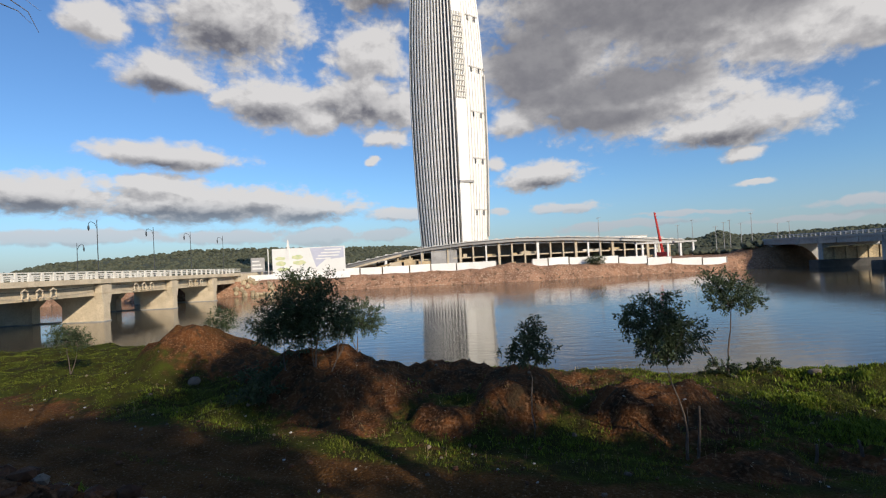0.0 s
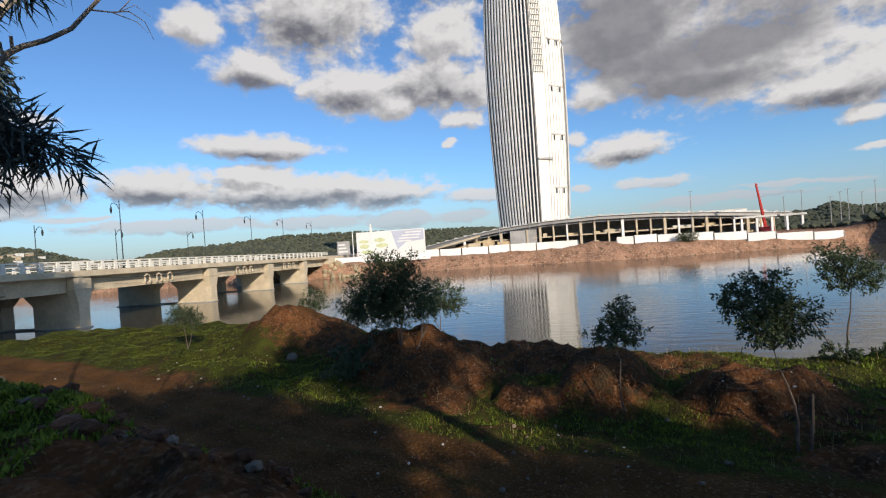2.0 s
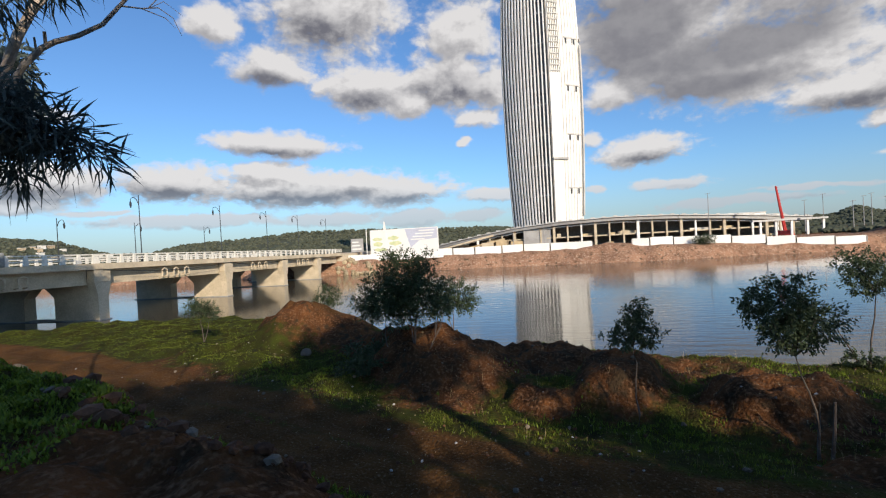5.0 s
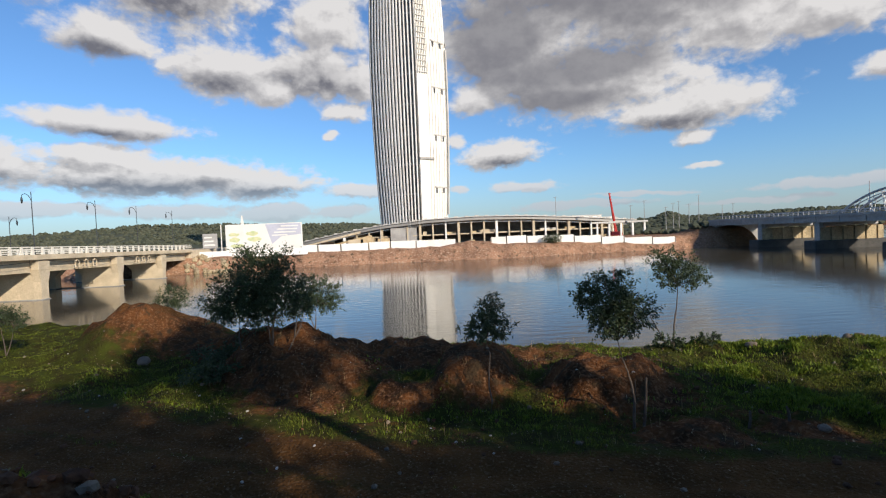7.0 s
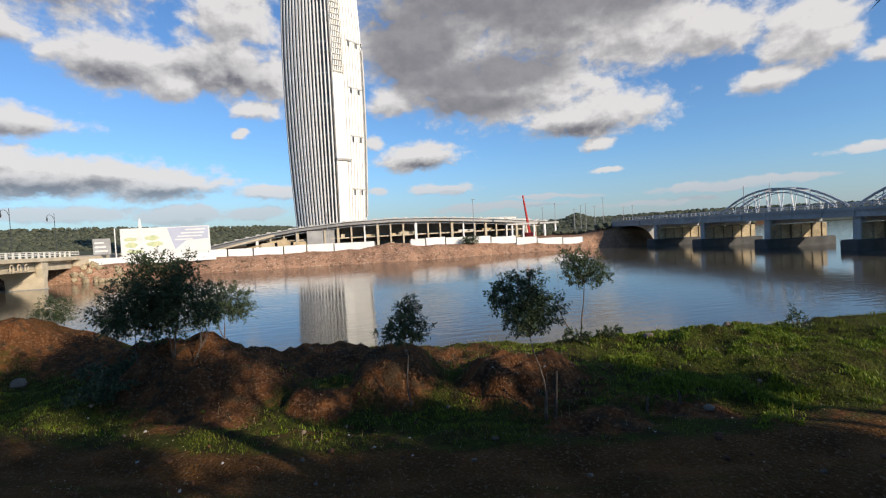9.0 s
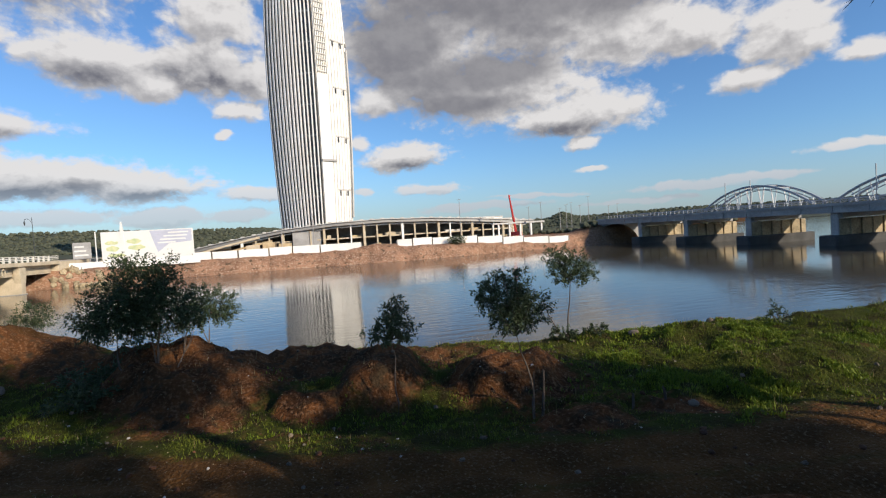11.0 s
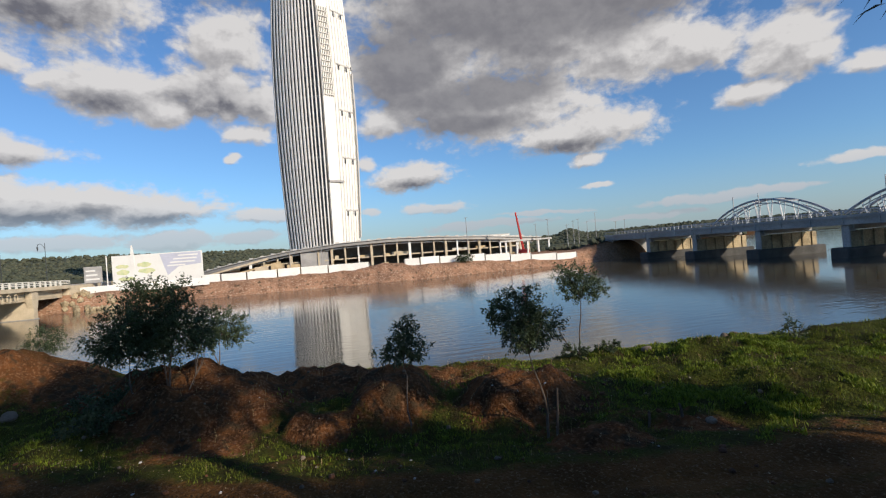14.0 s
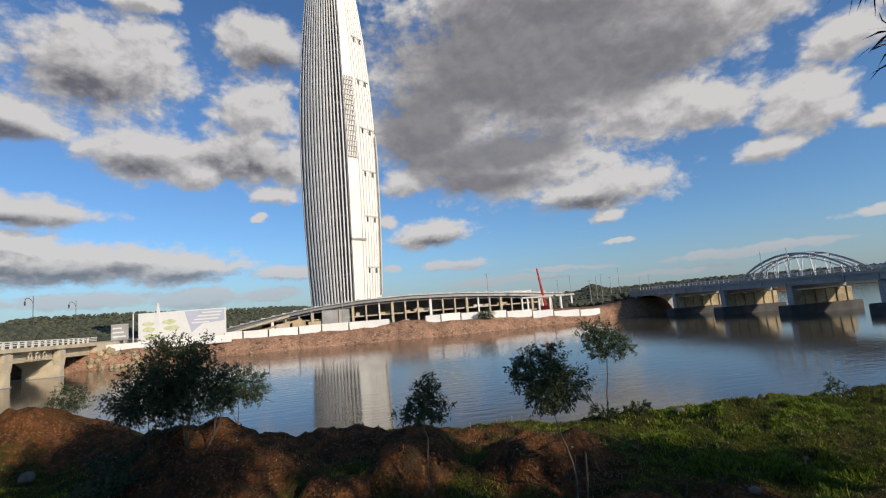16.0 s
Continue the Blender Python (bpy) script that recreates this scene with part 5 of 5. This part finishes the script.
x, y = scatter(85000, -9, 14, 6.0, 17, turf_keep)
blades("grass", x, y, .025, .085, .006, 4, M_GRASS, 1, "short bright green grass and weeds on the bank", 1.1)
x, y = scatter(60000, -30, -9, 11, 28, turf_keep)
blades("far_grass", x, y, .02, .06, .007, 4, M_GRASS, 2, "short green grass on the left of the bank")
x, y = scatter(16000, 14, 32, 3, 15, turf_keep)
blades("side_grass", x, y, .04, .13, .012, 3, M_GRASS, 3, "green grass towards the railway bridge")
x, y = scatter(45000, 6.5, 15, 5.5, 13.5, lambda x, y, g_, p_: turf_keep(x, y, g_, p_) * (fbm(x, y, .9, 3, 51) > .02))
blades("bank_weeds", x, y, .035, .12, .014, 4, M_WEED, 6, "leafy green weeds in the sunlit grass", .9)
x, y = scatter(9000, -9, 7, 8.5, 15, lambda x, y, g_, p_: (p_ < .1) * np.clip(g_, 0, .8) * (fbm(x, y, 1.1, 3, 52) > .1))
blades("hollow_weeds", x, y, .03, .10, .012, 4, M_WEED, 7, "low leafy weeds in the hollow behind the track", .9)
x, y = scatter(15000, -7, 3, 4.5, 9.5, lambda x, y, g_, p_: (path_offset(x, y) < -1.2) * (path_offset(x, y) > -2.7) * .9)
blades("verge_weeds", x, y, .02, .08, .012, 5, M_WEED, 8, "dark low weeds along the verge of the track", 1.2)
x, y = scatter(16000, -13, -4.2, 2.5, 9.5, lambda x, y, g_, p_: (path_offset(x, y) < -3.2) * np.clip(g_ * 1.3, 0, 1))
blades("terrace_weeds", x, y, .02, .085, .016, 7, M_WEED, 4, "dense low green weeds on the terrace edge", 1.3)
x, y = scatter(500, -9, 12, 7, 15, lambda x, y, g_, p_: (p_ < .2) * 1.0)
blades("dry_stalks", x, y, .10, .28, .003, 2, mat("straw", (0.36, 0.27, 0.13), .9, vary=.3), 5, "thin dry stalks among the grass", .7)


x, y = scatter(14000, -11, 14, 5, 16.5, lambda x, y, g_, p_: (.35 + .65 * (fbm(x, y, .7, 3, 61) > 0)) * (1 - .6 * p_) * (y < np.interp(x, CREST_X, CREST_Y) + .8))
blades("leaf_litter", x, y, .006, .03, .013, 1, mat("dry_leaf", (0.34, 0.27, 0.17), .8, vary=.5, scale=2, grain=20), 9, "dry leaves and bits strewn over the ground", 2.6)

# ---- stones, clods and litter ----
def pebble(seed, r):
    rs_ = random.Random(seed)
    bm = bmesh.new(); bmesh.ops.create_icosphere(bm, subdivisions=1, radius=r)
    for v in bm.verts:
        v.co *= rs_.uniform(.7, 1.2); v.co.z *= .7
    return bm


def strew(name, label, category, material, count, x0, x1, y0, y1, r0, r1, seed, keep=None):
    rs_ = random.Random(seed)
    made = []
    for k in range(5):
        me = bpy.data.meshes.new(name); b_ = pebble(seed + k, 1.0); b_.to_mesh(me); b_.free(); me.materials.append(material); made.append(me)
    c = 0
    while c < count:
        x, y = rs_.uniform(x0, x1), rs_.uniform(y0, y1)
        if keep and not keep(x, y): continue
        c += 1
        r = r0 + (r1 - r0) * rs_.random() ** 3
        ob = new(name, made[c % 5])
        ob.matrix_basis = pose(x, y, float(ground_height(x, y)) + r * .25, rs_.uniform(-20, 20), rs_.uniform(-20, 20), rs_.uniform(0, 360)) @ Matrix.Diagonal((r, r * rs_.uniform(.6, 1), r, 1))
        tagged(ob, label, category, name + "s")


near = lambda x, y: y < np.interp(x, CREST_X, CREST_Y) + .5 and y > np.interp(x, PATH_X, PATH_Y) - 3.0
strew("stone", "pale weathered stone lying on the bank", "stone", M_STONE, 230, -13, 13, 5, 18, .012, .07, 100, near)
strew("earth_clod", "crumbled clod of red earth", "clod", M_CLOD, 260, -7, 8, 5, 16, .02, .075, 200, near)
strew("terrace_rubble", "broken clod of red earth on the terrace slope", "clod", M_CLOD, 620, -6.5, .5, 3.2, 8, .02, .15, 400, lambda x, y: -4.3 < path_offset(x, y) < -1.6)
strew("slope_stone", "pale stone stuck in the terrace slope", "stone", M_STONE, 70, -6.5, .5, 3.2, 8.4, .02, .09, 500, lambda x, y: -4.3 < path_offset(x, y) < -1.4)
strew("litter_scrap", "crumpled scrap of white litter", "litter", M_LITTER, 90, -16, 12, 7, 19, .015, .04, 300, near)
for x, y, r in ((12.0, 12.3, .17), (12.3, 12.25, .13), (7.25, 7.9, .13), (9.4, 12.6, .2), (-8.3, 15.9, .26), (-17.6, 13.4, .4), (-17.0, 13.0, .32), (-18.6, 13.6, .35), (-4.4, 5.4, .17), (-3.4, 6.3, .14)):
    bm = pebble(int(x * 10) + 500, r); bmesh.ops.bevel(bm, geom=bm.edges[:], offset=r * .12, segments=1, affect='EDGES')
    tagged(part("boulder", bm, M_STONE), "pale rounded boulder half sunk in the ground", "boulder").matrix_basis = pose(x, y, float(ground_height(x, y)) + r * .25)


# ---- bushes ----
for x, y, z, w, h, n, sd_, lab in ((7.5, 13.4, None, .4, .2, 600, 21, "low green shrub at the foot of the tree"), (8.6, 13.2, None, .35, .18, 500, 22, "low green shrub on the bank edge"), (13.6, 11.3, None, .6, .45, 260, 23, "sparse dry shrub at the water's edge"), (40.5, 129.2, 3.3, 2.6, 1.6, 2400, 24, "dark round bush before the hoarding"), (-5.2, 14.2, None, .8, .4, 1500, 25, "dark undergrowth under the bushy tree"), (-5.0, 12.7, None, .7, .3, 1100, 26, "dark undergrowth beside the hummock")):
    rs = np.random.default_rng(sd_)
    z = float(ground_height(x, y)) if z is None else z
    bush = empty("bush", x, y, z, lab, "bush", "bank bushes")
    bm = bmesh.new()
    for k in range(7):
        a = k * .9; tube(bm, [(0, 0, -.05), (math.cos(a) * w * .3, math.sin(a) * w * .3, h * .6), (math.cos(a) * w * .7, math.sin(a) * w * .7, h * 1.1)], [.02 * w, .014 * w, .005 * w], 4)
    part("stem", bm, M_BARK, bush)
    p, d = crown_points(rs, [(0, 0, h * .8, w, w * .7, h * .8), (w * .4, 0, h * .6, w * .6, w * .5, h * .6), (-w * .5, .1, h * .6, w * .6, w * .5, h * .6)], n, .04 * w)
    leaf_mesh("foliage", p, d, (.07 + .09 * w) * rs.uniform(.6, 1.3, len(p)), (.07 + .09 * w) * rs.uniform(.12, .2, len(p)), M_LEAF, rs, bush)

# broken stakes
for x, y, h, tilt in ((6.2, 8.4, .34, 4), (6.75, 8.1, .25, -5), (4.42, 8.85, .95, 3), (-5.3, 13.4, .5, 9)):
    bm = bmesh.new(); tube(bm, [(0, 0, -.1), (.01, 0, h * .5), (0, .01, h)], [.03, .026, .02], 6)
    tagged(part("stake", bm, M_BARK), "short weathered wooden stake in the ground", "stake", "stakes").matrix_basis = pose(x, y, float(ground_height(x, y)), tilt, tilt, 0)
